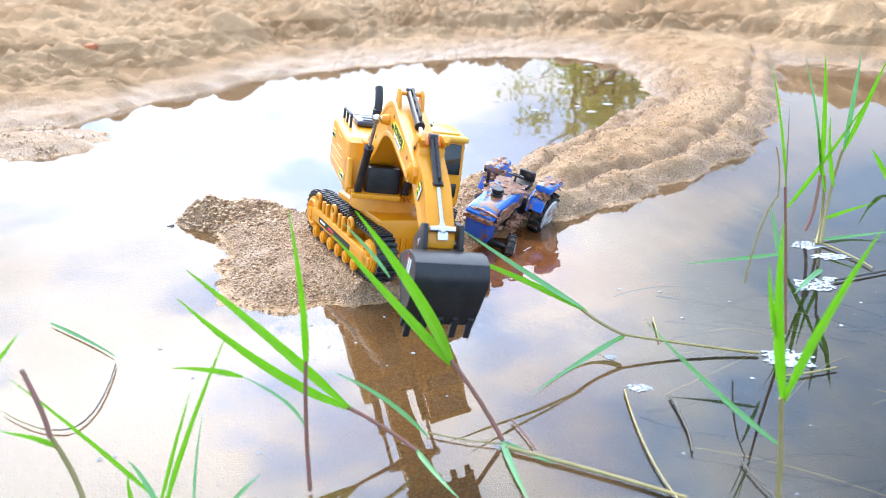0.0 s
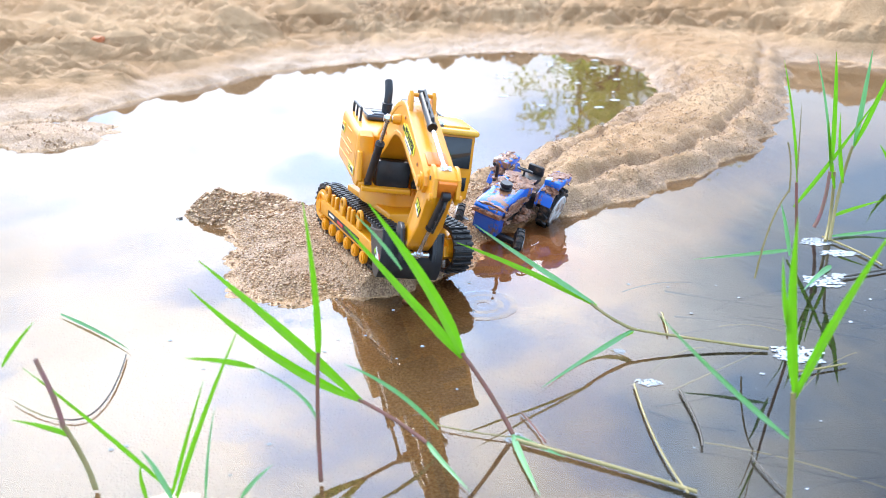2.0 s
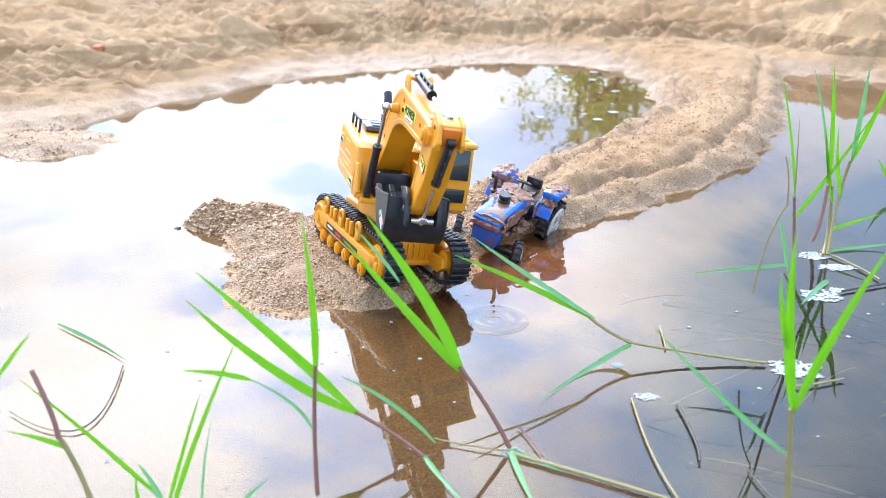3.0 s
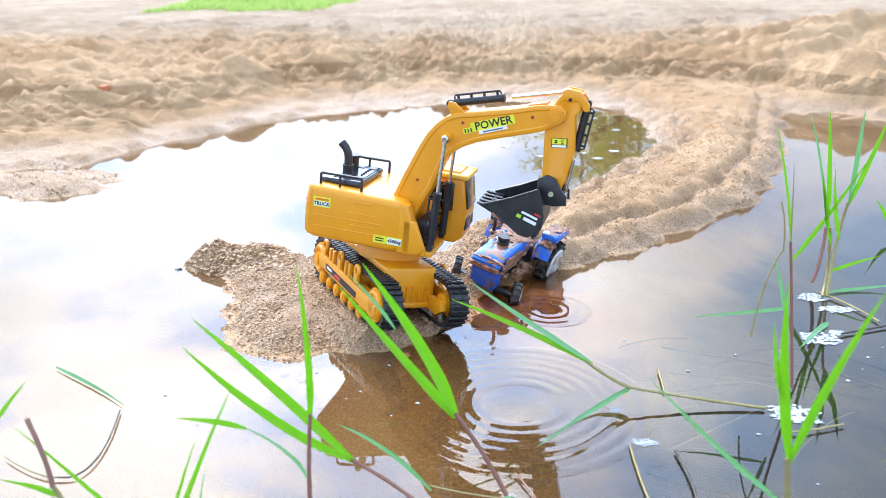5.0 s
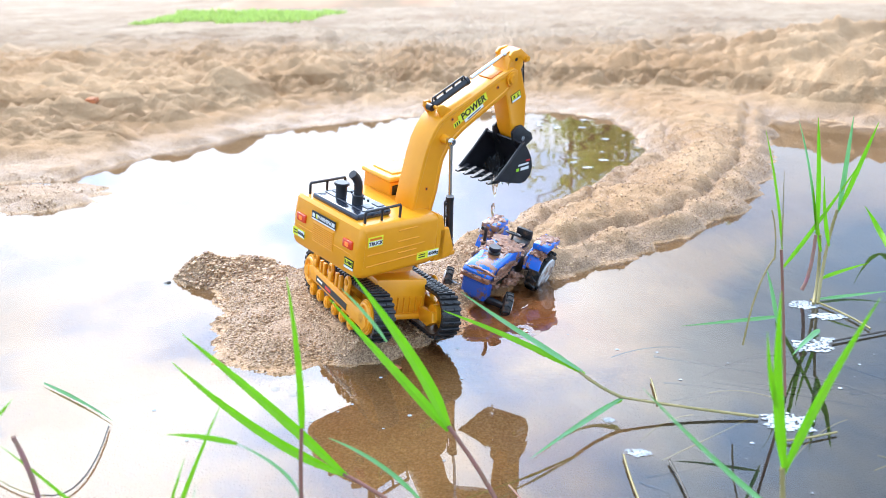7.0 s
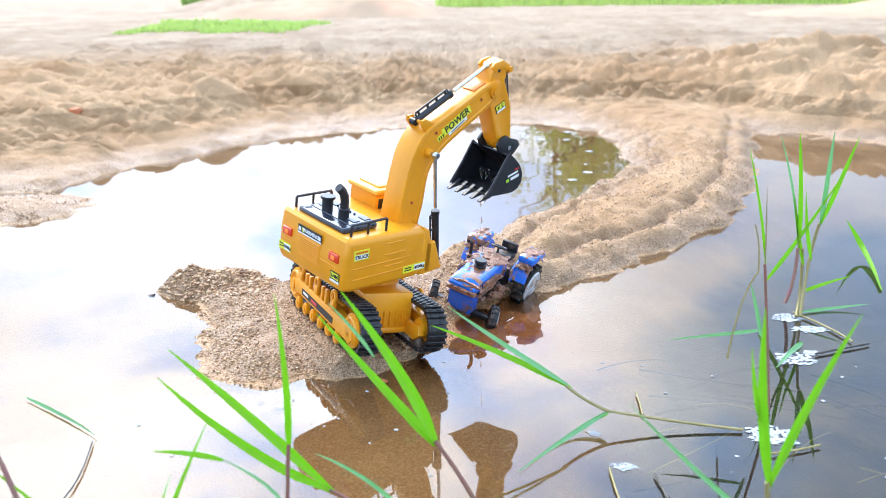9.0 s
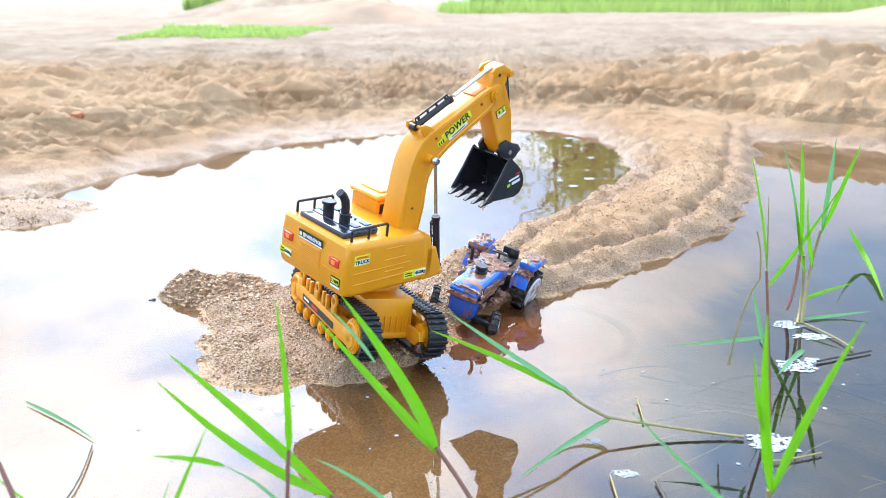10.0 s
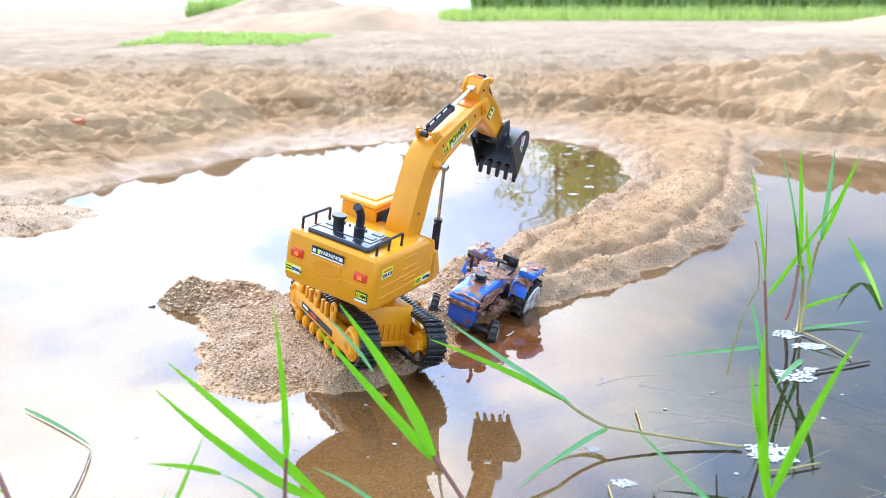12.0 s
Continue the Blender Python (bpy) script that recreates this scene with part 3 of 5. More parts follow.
def house(exc):
    body_side = [(-0.0935, 0.112), (-0.0930, 0.144), (-0.0900, 0.166), (-0.0860, 0.1695), (0.006, 0.1660), (0.028, 0.1650), (0.034, 0.161), (0.034, 0.104), (0.020, 0.1005), (-0.080, 0.1025), (-0.090, 0.1055)]
    h = part("house", merge(prism(body_side, -0.0655, 0.0655, 0.0075, 4),
                            prism([(0.028, 0.1655), (0.038, 0.161), (0.0425, 0.147), (0.046, 0.140), (0.046, 0.103), (0.028, 0.1015)], -0.0655, -0.0450, 0.003, 3), prism([(0.034, 0.1455), (0.0500, 0.1435), (0.0600, 0.120), (0.0630, 0.112), (0.056, 0.103), (0.034, 0.1015)], -0.0655, -0.0590, 0.002, 3), box((0.052, -0.055, 0.1065), (0.022, 0.016, 0.008), 0.002),
                            box((0.030, 0.009, 0.128), (0.060, 0.010, 0.05), 0.002), box((0.046, -0.03, 0.104), (0.05, 0.06, 0.006), 0.001)), YELLOW, exc, "yellow moulded plastic upper body")
    # pressed lines on the flanks
    for y in (-1, 1):
        for x, z, w in ((-0.036, 0.133, 0.09), (-0.036, 0.119, 0.09), (-0.020, 0.156, 0.03), (-0.018, 0.142, 0.034), (-0.018, 0.127, 0.030)):
            if y < 0 or x < -0.03:
                part("panel_line", box((x, y * 0.0657, z), (w, 0.0012, 0.0014), 0.0004, 1), YELLOW, h)
    part("panel_line", box((-0.0935, 0, 0.1325), (0.0012, 0.105, 0.0014), 0.0004, 1), YELLOW, h)
    part("pit", box((0.052, -0.0215, 0.121), (0.020, 0.042, 0.036), 0.004), BLACK, h, "black plastic block under the boom")
    # engine cover with its exhaust
    deck = part("engine_cover", merge(box((-0.0555, 0, 0.1715), (0.052, 0.088, 0.008), 0.003, 3), box((-0.050, 0, 0.1755), (0.036, 0.076, 0.002), 0.0008, 1)), DECK, h, "dark glossy engine cover")
    for i in range(2):
        for j in (-1, 1):
            part("vent", box((-0.038 - 0.016 * i, j * 0.028, 0.1768), (0.010, 0.013, 0.0012), 0.0004, 1), GREY, deck)
    for i in range(5):
        part("stud", rod((-0.040, -0.012 + 0.008 * i, 0.176), (-0.040, -0.012 + 0.008 * i, 0.178), 0.0014, 10), BLACK, deck)
    part("muffler", merge(rod((-0.061, 0.014, 0.174), (-0.061, 0.014, 0.192), 0.0068, 20), rod((-0.061, 0.014, 0.191), (-0.061, 0.014, 0.1945), 0.0092, 22, bev=0.0008)), BLACK, deck)
    part("exhaust_pipe", merge(tube([(-0.058, -0.014, 0.174), (-0.058, -0.014, 0.196), (-0.0592, -0.014, 0.203), (-0.063, -0.014, 0.2095), (-0.0685, -0.014, 0.2145)], 0.0052, 14), rod((-0.058, -0.014, 0.175), (-0.058, -0.014, 0.187), 0.0066, 16), torus((-0.058, -0.014, 0.187), (0, 0, 1), 0.0058, 0.0014)), BLACK, deck)
    for y in (-1, 1):
        rail = part("rail", tube([(-0.0775, y * 0.0536, 0.167), (-0.0775, y * 0.0536, 0.1815), (-0.0765, y * 0.0536, 0.183), (-0.0255, y * 0.0536, 0.183), (-0.0247, y * 0.0536, 0.1815), (-0.0247, y * 0.0536, 0.167)], 0.0017, 8), BLACK, h)
        part("post", tube([(-0.0525, y * 0.0536, 0.166), (-0.0525, y * 0.0536, 0.183)], 0.0015, 8), BLACK, rail)
    # stern: tail lamps, warning plate, grille
    for y in (-1, 1):
        lamp = part("tail_lamp", box((-0.0935, y * 0.0457, 0.144), (0.004, 0.0175, 0.0105), 0.0014), LAMP, h, "red tail lamp")
        part("lens", box((-0.0958, y * 0.0457, 0.144), (0.001, 0.006, 0.0048), 0.0004, 1), LAMP_CORE, lamp)
    sticker(h, (-0.0934, 0.002, 0.1560), 0.046, 0.0105, (-1, 0, 0), (INK, [(0, -0.42, 1.0, 0.16, WHITE), (-0.42, 0.02, 0.10, 0.42, WHITE), (0.42, 0.02, 0.10, 0.42, WHITE), (-0.27, 0.02, 0.09, 0.5, LEMON)], [("WARNING!", 0.08, 0.05, 0.62, WHITE)]), "black warning plate with white letters")
    grille = part("grille", box((-0.0928, 0.002, 0.135), (0.0022, 0.042, 0.026), 0.0008, 1), YELLOW, h, "ribbed yellow grille")
    for i in range(10):
        part("slat", box((-0.0943, 0.002, 0.1238 + i * 0.0025), (0.0012, 0.040, 0.0012), 0.0003, 1), YELLOW, grille)
    sticker(h, (-0.0695, -0.0656, 0.1495), 0.022, 0.0125, (0, -1, 0), (LEMON, [(0, 0.28, 0.8, 0.22, ORANGE), (0, -0.16, 0.88, 0.46, WHITE)], [("TRUCK", 0, -0.16, 0.5, INK)]), "yellow sticker")
    sticker(h, (0.0165, -0.0656, 0.1155), 0.036, 0.0095, (0, -1, 0), (LEMON, [(0.24, 0, 0.48, 0.8, WHITE), (-0.28, 0.16, 0.3, 0.14, INK), (-0.28, -0.16, 0.3, 0.14, INK)], [("4500kg", 0.24, 0, 0.6, INK)]), "yellow and white load sticker")
    sticker(h, (-0.0934, -0.0500, 0.1205), 0.0165, 0.0130, (-1, 0, 0), (INK, [(0, 0.12, 0.86, 0.55, LEMON), (0, -0.38, 1.0, 0.2, WHITE)], [("1/4M", 0, 0.12, 0.5, INK)]), "small yellow and black sticker")
    sticker(h, (-0.0934, 0.0500, 0.1225), 0.024, 0.0105, (-1, 0, 0), (LEMON, [(0.22, 0, 0.5, 0.8, WHITE), (-0.28, 0.16, 0.3, 0.14, INK), (-0.28, -0.16, 0.3, 0.14, INK)], [("4500kg", 0.22, 0, 0.5, INK)]), "yellow and white load sticker")
    # cab on the left
    cab_side = [(0.015, 0.106), (0.015, 0.182), (0.086, 0.184), (0.093, 0.140), (0.090, 0.107), (0.080, 0.100), (0.030, 0.100)]
    cab = part("cab", prism(cab_side, 0.013, 0.0655, 0.003, 3), YELLOW, h, "yellow driver's cab with dark windows")
    part("roof", merge(box((0.0515, 0.0395, 0.1865), (0.080, 0.058, 0.007), 0.003, 3), box((0.0515, 0.0395, 0.1905), (0.056, 0.040, 0.004), 0.0016, 2)), ROOF, cab, "paler yellow cab roof")
    tilt = math.atan2(0.007, 0.044)
    part("window", box((0.0905, 0.0395, 0.163), (0.003, 0.043, 0.036), 0.001, m=Matrix.Translation((0.0905, 0, 0.163)) @ Matrix.Rotation(-tilt, 4, "Y") @ Matrix.Translation((-0.0905, 0, -0.163))), WINDOW, cab)
    part("window", box((0.0918, 0.0395, 0.1255), (0.003, 0.041, 0.017), 0.001), WINDOW, cab)
    part("window", box((0.0650, 0.0655, 0.162), (0.036, 0.002, 0.033), 0.0008), WINDOW, cab)
    part("window", box((0.0290, 0.0655, 0.162), (0.022, 0.002, 0.033), 0.0008), WINDOW, cab)
    part("window", box((0.0470, 0.0130, 0.160), (0.056, 0.002, 0.036), 0.0008), WINDOW, cab)
    part("window", box((0.0650, 0.0655, 0.124), (0.034, 0.002, 0.024), 0.0008), WINDOW, cab)
    return h


BOOM_O = Vector((0.0312, -0.0234, 0.1344))      # boom's pivot in the house
BOOM_TIP = Vector((0.2221, 0, 0))               # stick's pivot in the boom
STICK_TIP = Vector((0.0888, 0, 0))              # bucket's pivot in the stick
BALL = Vector((0.106, 0.029, 0.0526))           # boom cylinder's upper ball in the boom
CYL_FOOT = Vector((0.0665, 0.029, 0.1145))      # its foot in the house, y from the boom's plane
STICK_CYL = Vector((0.131, 0, 0.0815))          # stick cylinder's foot in the boom
STICK_PIN = Vector((-0.0265, 0, 0.0115))          # its pin in the stick
BUCKET_CYL = Vector((-0.011, 0, 0.0345))         # bucket cylinder's foot in the stick
BUCKET_PIN = Vector((-0.0112, 0, 0.0093))       # its pin in the bucket


def boom(exc):
    top = [(-0.013, 0.004), (-0.010, 0.022), (0.001, 0.0332), (0.0326, 0.0481), (0.0700, 0.0645), (0.0880, 0.0710), (0.1040, 0.0738), (0.1180, 0.0735), (0.1300, 0.0700), (0.1543, 0.0550), (0.189, 0.0345), (0.2106, 0.0231), (0.2240, 0.0145), (0.2345, 0.006)]
    low = [(0.2360, -0.003), (0.2290, -0.0105), (0.2160, -0.0098), (0.2022, -0.0060), (0.1891, -0.0001), (0.1526, 0.0181), (0.1300, 0.0285), (0.1140, 0.0335), (0.0980, 0.0352), (0.0860, 0.0335), (0.0740, 0.0280), (0.0508, 0.0152), (0.005, -0.0030), (-0.008, -0.009)]
    b = part("boom", prism(top + low, -0.0165, 0.0165, 0.0014, 2, 0.0036, 0.0009), YELLOW, exc, "yellow plastic boom, cranked in the middle")
    for y in (-1, 1):
        for x, z in ((0.044, 0.0338), (0.1310, 0.0560), (0.2010, 0.0140)):
            part("screw_hole", merge(rod((x, y * 0.0150, z), (x, y * 0.0161, z), 0.0026, 14)), ORANGE, b)
            part("screw", rod((x, y * 0.0155, z), (x, y * 0.0163, z), 0.0014, 10), BLACK, b)
        part("bolt_head", merge(rod((0.2221, y * 0.016, 0), (0.2221, y * 0.0205, 0), 0.0066, 20, bev=0.001), rod((0.2221, y * 0.0160, 0), (0.2221, y * 0.0185, 0), 0.0095, 24)), YELLOW, b)
        part("boss", rod((BALL.x, y * 0.016, BALL.z), (BALL.x, y * 0.0245, BALL.z), 0.0062, 18, 0.0048), YELLOW, b)
        part("ball_joint", merge(ball((BALL.x, y * 0.029, BALL.z), 0.0050), rod((BALL.x, y * 0.024, BALL.z), (BALL.x, y * 0.034, BALL.z), 0.0026, 12)), STEEL, b)
        part("lug", prism([(0.124, 0.070), (0.140, 0.062), (0.137, 0.080), (0.132, 0.0855), (0.127, 0.082)], y * 0.0125 - 0.002, y * 0.0125 + 0.002, 0.0006), YELLOW, b)
    part("pin", rod((0.131, -0.014, 0.0815), (0.131, 0.014, 0.0815), 0.0022, 12), YELLOW, b)
    part("throat", box((0.2125, 0, 0.0200), (0.022, 0.022, 0.006), 0.001, m=Matrix.Translation((0.2125, 0, 0.0200)) @ Matrix.Rotation(radians(30), 4, "Y") @ Matrix.Translation((-0.2125, 0, -0.0200))), ORANGE, b)
    a = math.atan2(-0.0254, 0.0569)                 # the print runs along the outer arm
    for y in (-1, 1):
        c = Vector((0.1560, y * 0.0157, 0.0350))
        along = Vector((math.cos(a), 0, math.sin(a))) * (-y)
        n = Vector((0, y, 0))
        up = n.cross(along)
        m = Matrix(((along.x, up.x, n.x, c.x), (along.y, up.y, n.y, c.y), (along.z, up.z, n.z, c.z), (0, 0, 0, 1)))
        st = part("sticker", merge(box((0.003, 0.0015, 0.0003), (0.052, 0.0105, 0.0006), m=m), box((-0.027, -0.0010, 0.0003), (0.012, 0.0062, 0.0006), m=m)), LEMON, b, "lemon yellow sticker with black letters")
        lettering("lettering", "POWER", 0.0128, INK, st, m @ Matrix.Translation((0.004, 0.0015, 0.0008)))
        part("print", box((0.002, -0.0058, 0.0005), (0.034, 0.0042, 0.0008), m=m), WHITE, st)
        part("print", box((0.002, -0.0058, 0.0010), (0.024, 0.0014, 0.0004), m=m), GREY, st)
        for i in range(3):
            part("print", box((-0.0305 + i * 0.0035, -0.001, 0.0008), (0.0014, 0.0046, 0.0006), m=m), INK, st)
    return b


def stick(exc):
    s = part("stick", prism([(-0.0101, -0.0040), (-0.0203, 0.0028), (-0.0269, 0.0088), (-0.0285, 0.0176), (-0.0273, 0.0264), (-0.0218, 0.0298), (-0.0062, 0.0280), (-0.0014, 0.0228), (0.0390, 0.0240), (0.0760, 0.0140), (0.0900, 0.0080), (0.0950, 0.0000), (0.0900, -0.0085), (0.0740, -0.0125), (0.0164, -0.0112), (0.0000, -0.0108)], -0.0130, 0.0130, 0.0012, 2, 0.003, 0.0007), YELLOW, exc, "yellow plastic dipper stick")
    for y in (-1, 1):
        part("ear", merge(prism([(-0.0312, 0.0128), (-0.0281, 0.0064), (-0.0187, 0.0080), (-0.0172, 0.0240), (-0.0062, 0.0320), (-0.0062, 0.0376), (-0.0140, 0.0380), (-0.0281, 0.0272)], y * 0.0115 - 0.002, y * 0.0115 + 0.002, 0.0008)), YELLOW, s)
        part("screw", rod((-0.019, y * 0.0130, 0.016), (-0.019, y * 0.0140, 0.016), 0.0022, 12), INK, s)
        part("pin_head", rod((BUCKET_CYL.x, y * 0.0125, BUCKET_CYL.z), (BUCKET_CYL.x, y * 0.0160, BUCKET_CYL.z), 0.0036, 14), YELLOW, s)
        sticker(s, (0.0300, y * 0.0124, 0.0060), 0.0110, 0.0180, (0, y, 0), (INK, [(-0.14, 0.0, 0.6, 0.9, LEMON), (0.34, 0.0, 0.24, 0.9, WHITE)], [("1/4", -0.14, 0.18, 0.28, INK), ("M", -0.14, -0.22, 0.28, INK)]), "small yellow and white sticker")
    part("liner", box((-0.017, 0, 0.0290), (0.018, 0.018, 0.005), 0.001), ORANGE, s)
    return s


def bucket(exc):
    back = [(0.0120, -0.0090), (0.0090, 0.0080), (0.0095, 0.0220), (0.0140, 0.0350), (0.0230, 0.0435), (0.0340, 0.0445), (0.0430, 0.0400), (0.0580, 0.0220), (0.0740, 0.0015)]
    bm = bmesh.new()
    rows = []
    for i, (x, z) in enumerate(back):
        a, b = back[max(i - 1, 0)], back[min(i + 1, len(back) - 1)]
        d = Vector((b[0] - a[0], b[1] - a[1])).normalized()
        inx, inz = -d.y * -1, d.x * -1
        rows.append([bm.verts.new((x, -0.0325, z)), bm.verts.new((x, 0.0325, z)), bm.verts.new((x + inx * 0.002, 0.0325, z + inz * 0.002)), bm.verts.new((x + inx * 0.002, -0.0325, z + inz * 0.002))])
    for u, v in zip(rows, rows[1:]):
        for j in range(4):
            bm.faces.new((u[j], u[(j + 1) % 4], v[(j + 1) % 4], v[j]))
    bm.faces.new(rows[0])
    bm.faces.new(rows[-1])
    k = part("bucket", bm, BLACK, exc, "black plastic digging bucket, wet and shiny")
    for y in (-1, 1):
        cheek = part("cheek", prism([(0.0100, -0.0100)] + back[1:] + [(0.0770, -0.0020), (0.0700, 0.0000), (0.0440, -0.0040)], y * 0.0330 - 0.0011, y * 0.0330 + 0.0011, 0.0005, 1), BLACK, k)
        part("rim", tube([(0.0115, y * 0.0330, -0.0095), (0.044, y * 0.0330, -0.0040), (0.076, y * 0.0330, -0.0010)], 0.0016, 8), BLACK, cheek)
        n = Vector((0, y, 0))
        along = Vector((-0.82, 0, 0.57))
        up = n.cross(along)
        m = Matrix(((along.x, up.x, n.x, 0.0280), (along.y, up.y, n.y, y * 0.0342), (along.z, up.z, n.z, 0.0220), (0, 0, 0, 1)))
        part("print", box((0.0, 0.004, 0), (0.020, 0.0026, 0.0005), m=m), WHITE, cheek)
        part("print", box((0.003, -0.002, 0), (0.016, 0.0040, 0.0005), m=m), WHITE, cheek)
        part("print", box((-0.011, -0.002, 0), (0.0055, 0.0042, 0.0005), m=m), LIME, cheek)
        part("print", box((0.008, 0.0085, 0), (0.008, 0.0022, 0.0005), m=m), RED, cheek)
        part("ear", prism([(-0.0120, -0.0040), (-0.0080, -0.0170), (0.0000, -0.0220), (0.0110, -0.0210), (0.0170, -0.0060), (0.0140, 0.0100), (0.0000, 0.0150), (-0.0150, 0.0160), (-0.0170, 0.0060)], y * 0.0170 - 0.0022, y * 0.0170 + 0.0022, 0.0008), BLACK, k)
    for i in range(5):
        y = -0.0285 + i * 0.01425
        part("tooth", prism([(0.0650, 0.0090), (0.0700, 0.0110), (0.0860, -0.0030), (0.0850, -0.0042), (0.0640, 0.0040)], y - 0.0030, y + 0.0030, 0.0006, 1), BLACK, k)
    part("hinge_pin", rod((0, -0.020, 0), (0, 0.020, 0), 0.0032, 14), STEEL, k)
    part("link", merge(box((-0.008, 0, 0.0085), (0.014, 0.010, 0.006), 0.001), rod((BUCKET_PIN.x, -0.012, BUCKET_PIN.z), (BUCKET_PIN.x, 0.012, BUCKET_PIN.z), 0.0030, 12)), STEEL, k)
    return k


def ram(exc, name, length, r, clip):
    """Barrel and rod of a cylinder, each along its own x."""
    barrel = part(name + "_barrel", merge(rod((0, 0, 0), (length, 0, 0), r, 20, bev=0.0008), rod((length * 0.93, 0, 0), (length * 1.0, 0, 0), r * 1.18, 20), rod((-0.003, -0.004, 0), (-0.003, 0.004, 0), r * 0.95, 14)), BLACK, exc, "black cylinder barrel")
    if clip:
        part("hose", tube([(length * 0.04, 0, r * 1.0), (length * 0.06, 0, r * 1.9), (length * 0.92, 0, r * 1.9), (length * 0.95, 0, r * 1.0)], r * 0.28, 8), BLACK, barrel)
        for i in range(4):
            part("clip", box((length * (0.12 + 0.25 * i), 0, r * 1.5), (0.003, 0.0024, r * 1.2), 0.0004, 1), BLACK, barrel)
    return barrel


def ram_rod(exc, name, length, r):
    return part(name + "_rod", merge(rod((-length, 0, 0), (0, 0, 0), r, 16), rod((-0.006, 0, 0), (0.004, 0, 0), r * 1.5, 14, bev=0.0006), rod((0, -0.005, 0), (0, 0.005, 0), r * 1.6, 14)), STEEL, exc, "bright steel piston rod")


def excavator():
    exc = thing("toy_excavator", "yellow plastic toy excavator on black tracks, standing on wet sand", "toy excavator", HOUSE_O)
    chassis(exc)
    p = {"house": house(exc), "boom": boom(exc), "stick": stick(exc), "bucket": bucket(exc)}
    for i in (-1, 1):
        p["lift", i] = (ram(exc, "lift_cylinder", 0.066, 0.0046, True), ram_rod(exc, "lift_cylinder", 0.070, 0.0021))
    p["crowd"] = (ram(exc, "crowd_cylinder", 0.062, 0.0046, True), ram_rod(exc, "crowd_cylinder", 0.064, 0.0024))
    p["curl"] = (ram(exc, "curl_cylinder", 0.052, 0.0044, True), ram_rod(exc, "curl_cylinder", 0.046, 0.0021))
    return p


# --- tractor, half sunk in mud beside it
def tractor():
    root = thing("toy_tractor", "blue plastic toy tractor smeared with brown mud at the waterline", "toy tractor", (0.075, 1.156, 0.001))
    root.matrix_world = Matrix.Translation((0.0725, 1.1700, -0.0040)) @ Matrix.Rotation(radians(-119), 4, "Z") @ Matrix.Rotation(radians(3.5), 4, "Y") @ Matrix.Rotation(radians(-13.0), 4, "X") @ Matrix.Diagonal((0.86, 0.88, 0.93, 1))
    hood = part("hood", merge(prism([(-0.028, 0.050), (-0.028, 0.080), (-0.010, 0.0815), (0.050, 0.0760), (0.080, 0.0700), (0.087, 0.0650), (0.088, 0.0560), (0.020, 0.0480)], -0.0250, 0.0250, 0.005, 3)), BLUE, root, "blue hood smeared with mud")
    part("cap", merge(rod((0.030, 0, 0.076), (0.030, 0, 0.084), 0.0065, 18), rod((0.030, 0, 0.084), (0.030, 0, 0.0895), 0.0105, 22, bev=0.0012), torus((0.030, 0, 0.080), (0, 0, 1), 0.0085, 0.002)), BLACK, hood, "black filler cap")
    front = part("radiator", merge(box((0.072, 0, 0.0375), (0.026, 0.043, 0.034), 0.002), box((0.0855, 0, 0.037), (0.002, 0.036, 0.024), 0.0006, 1)), BLUE_CLEAN, root, "plain blue radiator block")
    part("rim", box((0.084, 0, 0.0555), (0.010, 0.052, 0.006), 0.002), MUD, front)
    part("engine", merge(box((0.025, 0, 0.036), (0.080, 0.032, 0.028), 0.003), rod((0.030, -0.022, 0.038), (0.030, 0.022, 0.038), 0.009, 14), box((0.000, 0.020, 0.038), (0.020, 0.012, 0.016), 0.002), rod((0.050, 0.014, 0.046), (0.050, 0.026, 0.046), 0.006, 12)), TYRE, root)
    part("gearbox", merge(box((-0.050, 0, 0.036), (0.060, 0.038, 0.030), 0.004), rod((-0.065, -0.046, 0.034), (-0.065, 0.046, 0.034), 0.009, 16)), TYRE, root)
    part("front_axle", merge(box((0.068, 0, 0.019), (0.010, 0.104, 0.008), 0.0015), box((0.065, 0, 0.024), (0.012, 0.016, 0.012), 0.002)), BLACK, root)

    def wheel(x, y, z, r, w, turn, lugs, label, lean=0):
        m = Matrix.Translation((x, y, z)) @ Matrix.Rotation(radians(turn), 4, "Z") @ Matrix.Rotation(radians(lean), 4, "X")
        bm = merge(rod((0, -w / 2, 0), (0, w / 2, 0), r * 0.93, 32, bev=w * 0.18))
        t = part("wheel", bm, TYRE, root, label)
        t.matrix_local = m
        side = 1 if y > 0 else -1
        part("rim", merge(rod((0, side * w * 0.47, 0), (0, side * w * 0.53, 0), r * 0.66, 28), torus((0, side * w * 0.5, 0), (0, 1, 0), r * 0.63, r * 0.06), rod((0, side * w * 0.5, 0), (0, side * w * 0.62, 0), r * 0.2, 14, bev=0.001)), RIM, t, "pale grey wheel rim")
        lug = mesh_of("tread", merge(box((0, -w * 0.22, r * 0.93), (r * 0.13, w * 0.56, r * 0.12), 0.0006, 1, Matrix.Rotation(radians(26), 4, "Z")), box((0, w * 0.22, r * 0.93), (r * 0.13, w * 0.56, r * 0.12), 0.0006, 1, Matrix.Rotation(radians(-26), 4, "Z"))), TYRE)
        for i in range(lugs):
            o = new("tread", lug)
            o.parent = t
            o.matrix_local = Matrix.Rotation(2 * math.pi * i / lugs, 4, "Y")

    wheel(-0.065, 0.050, 0.033, 0.038, 0.021, 0, 16, "muddy black rear wheel with a pale rim", -8)
    wheel(-0.065, -0.050, 0.036, 0.038, 0.021, 0, 16, "muddy black rear wheel with a pale rim", -8)
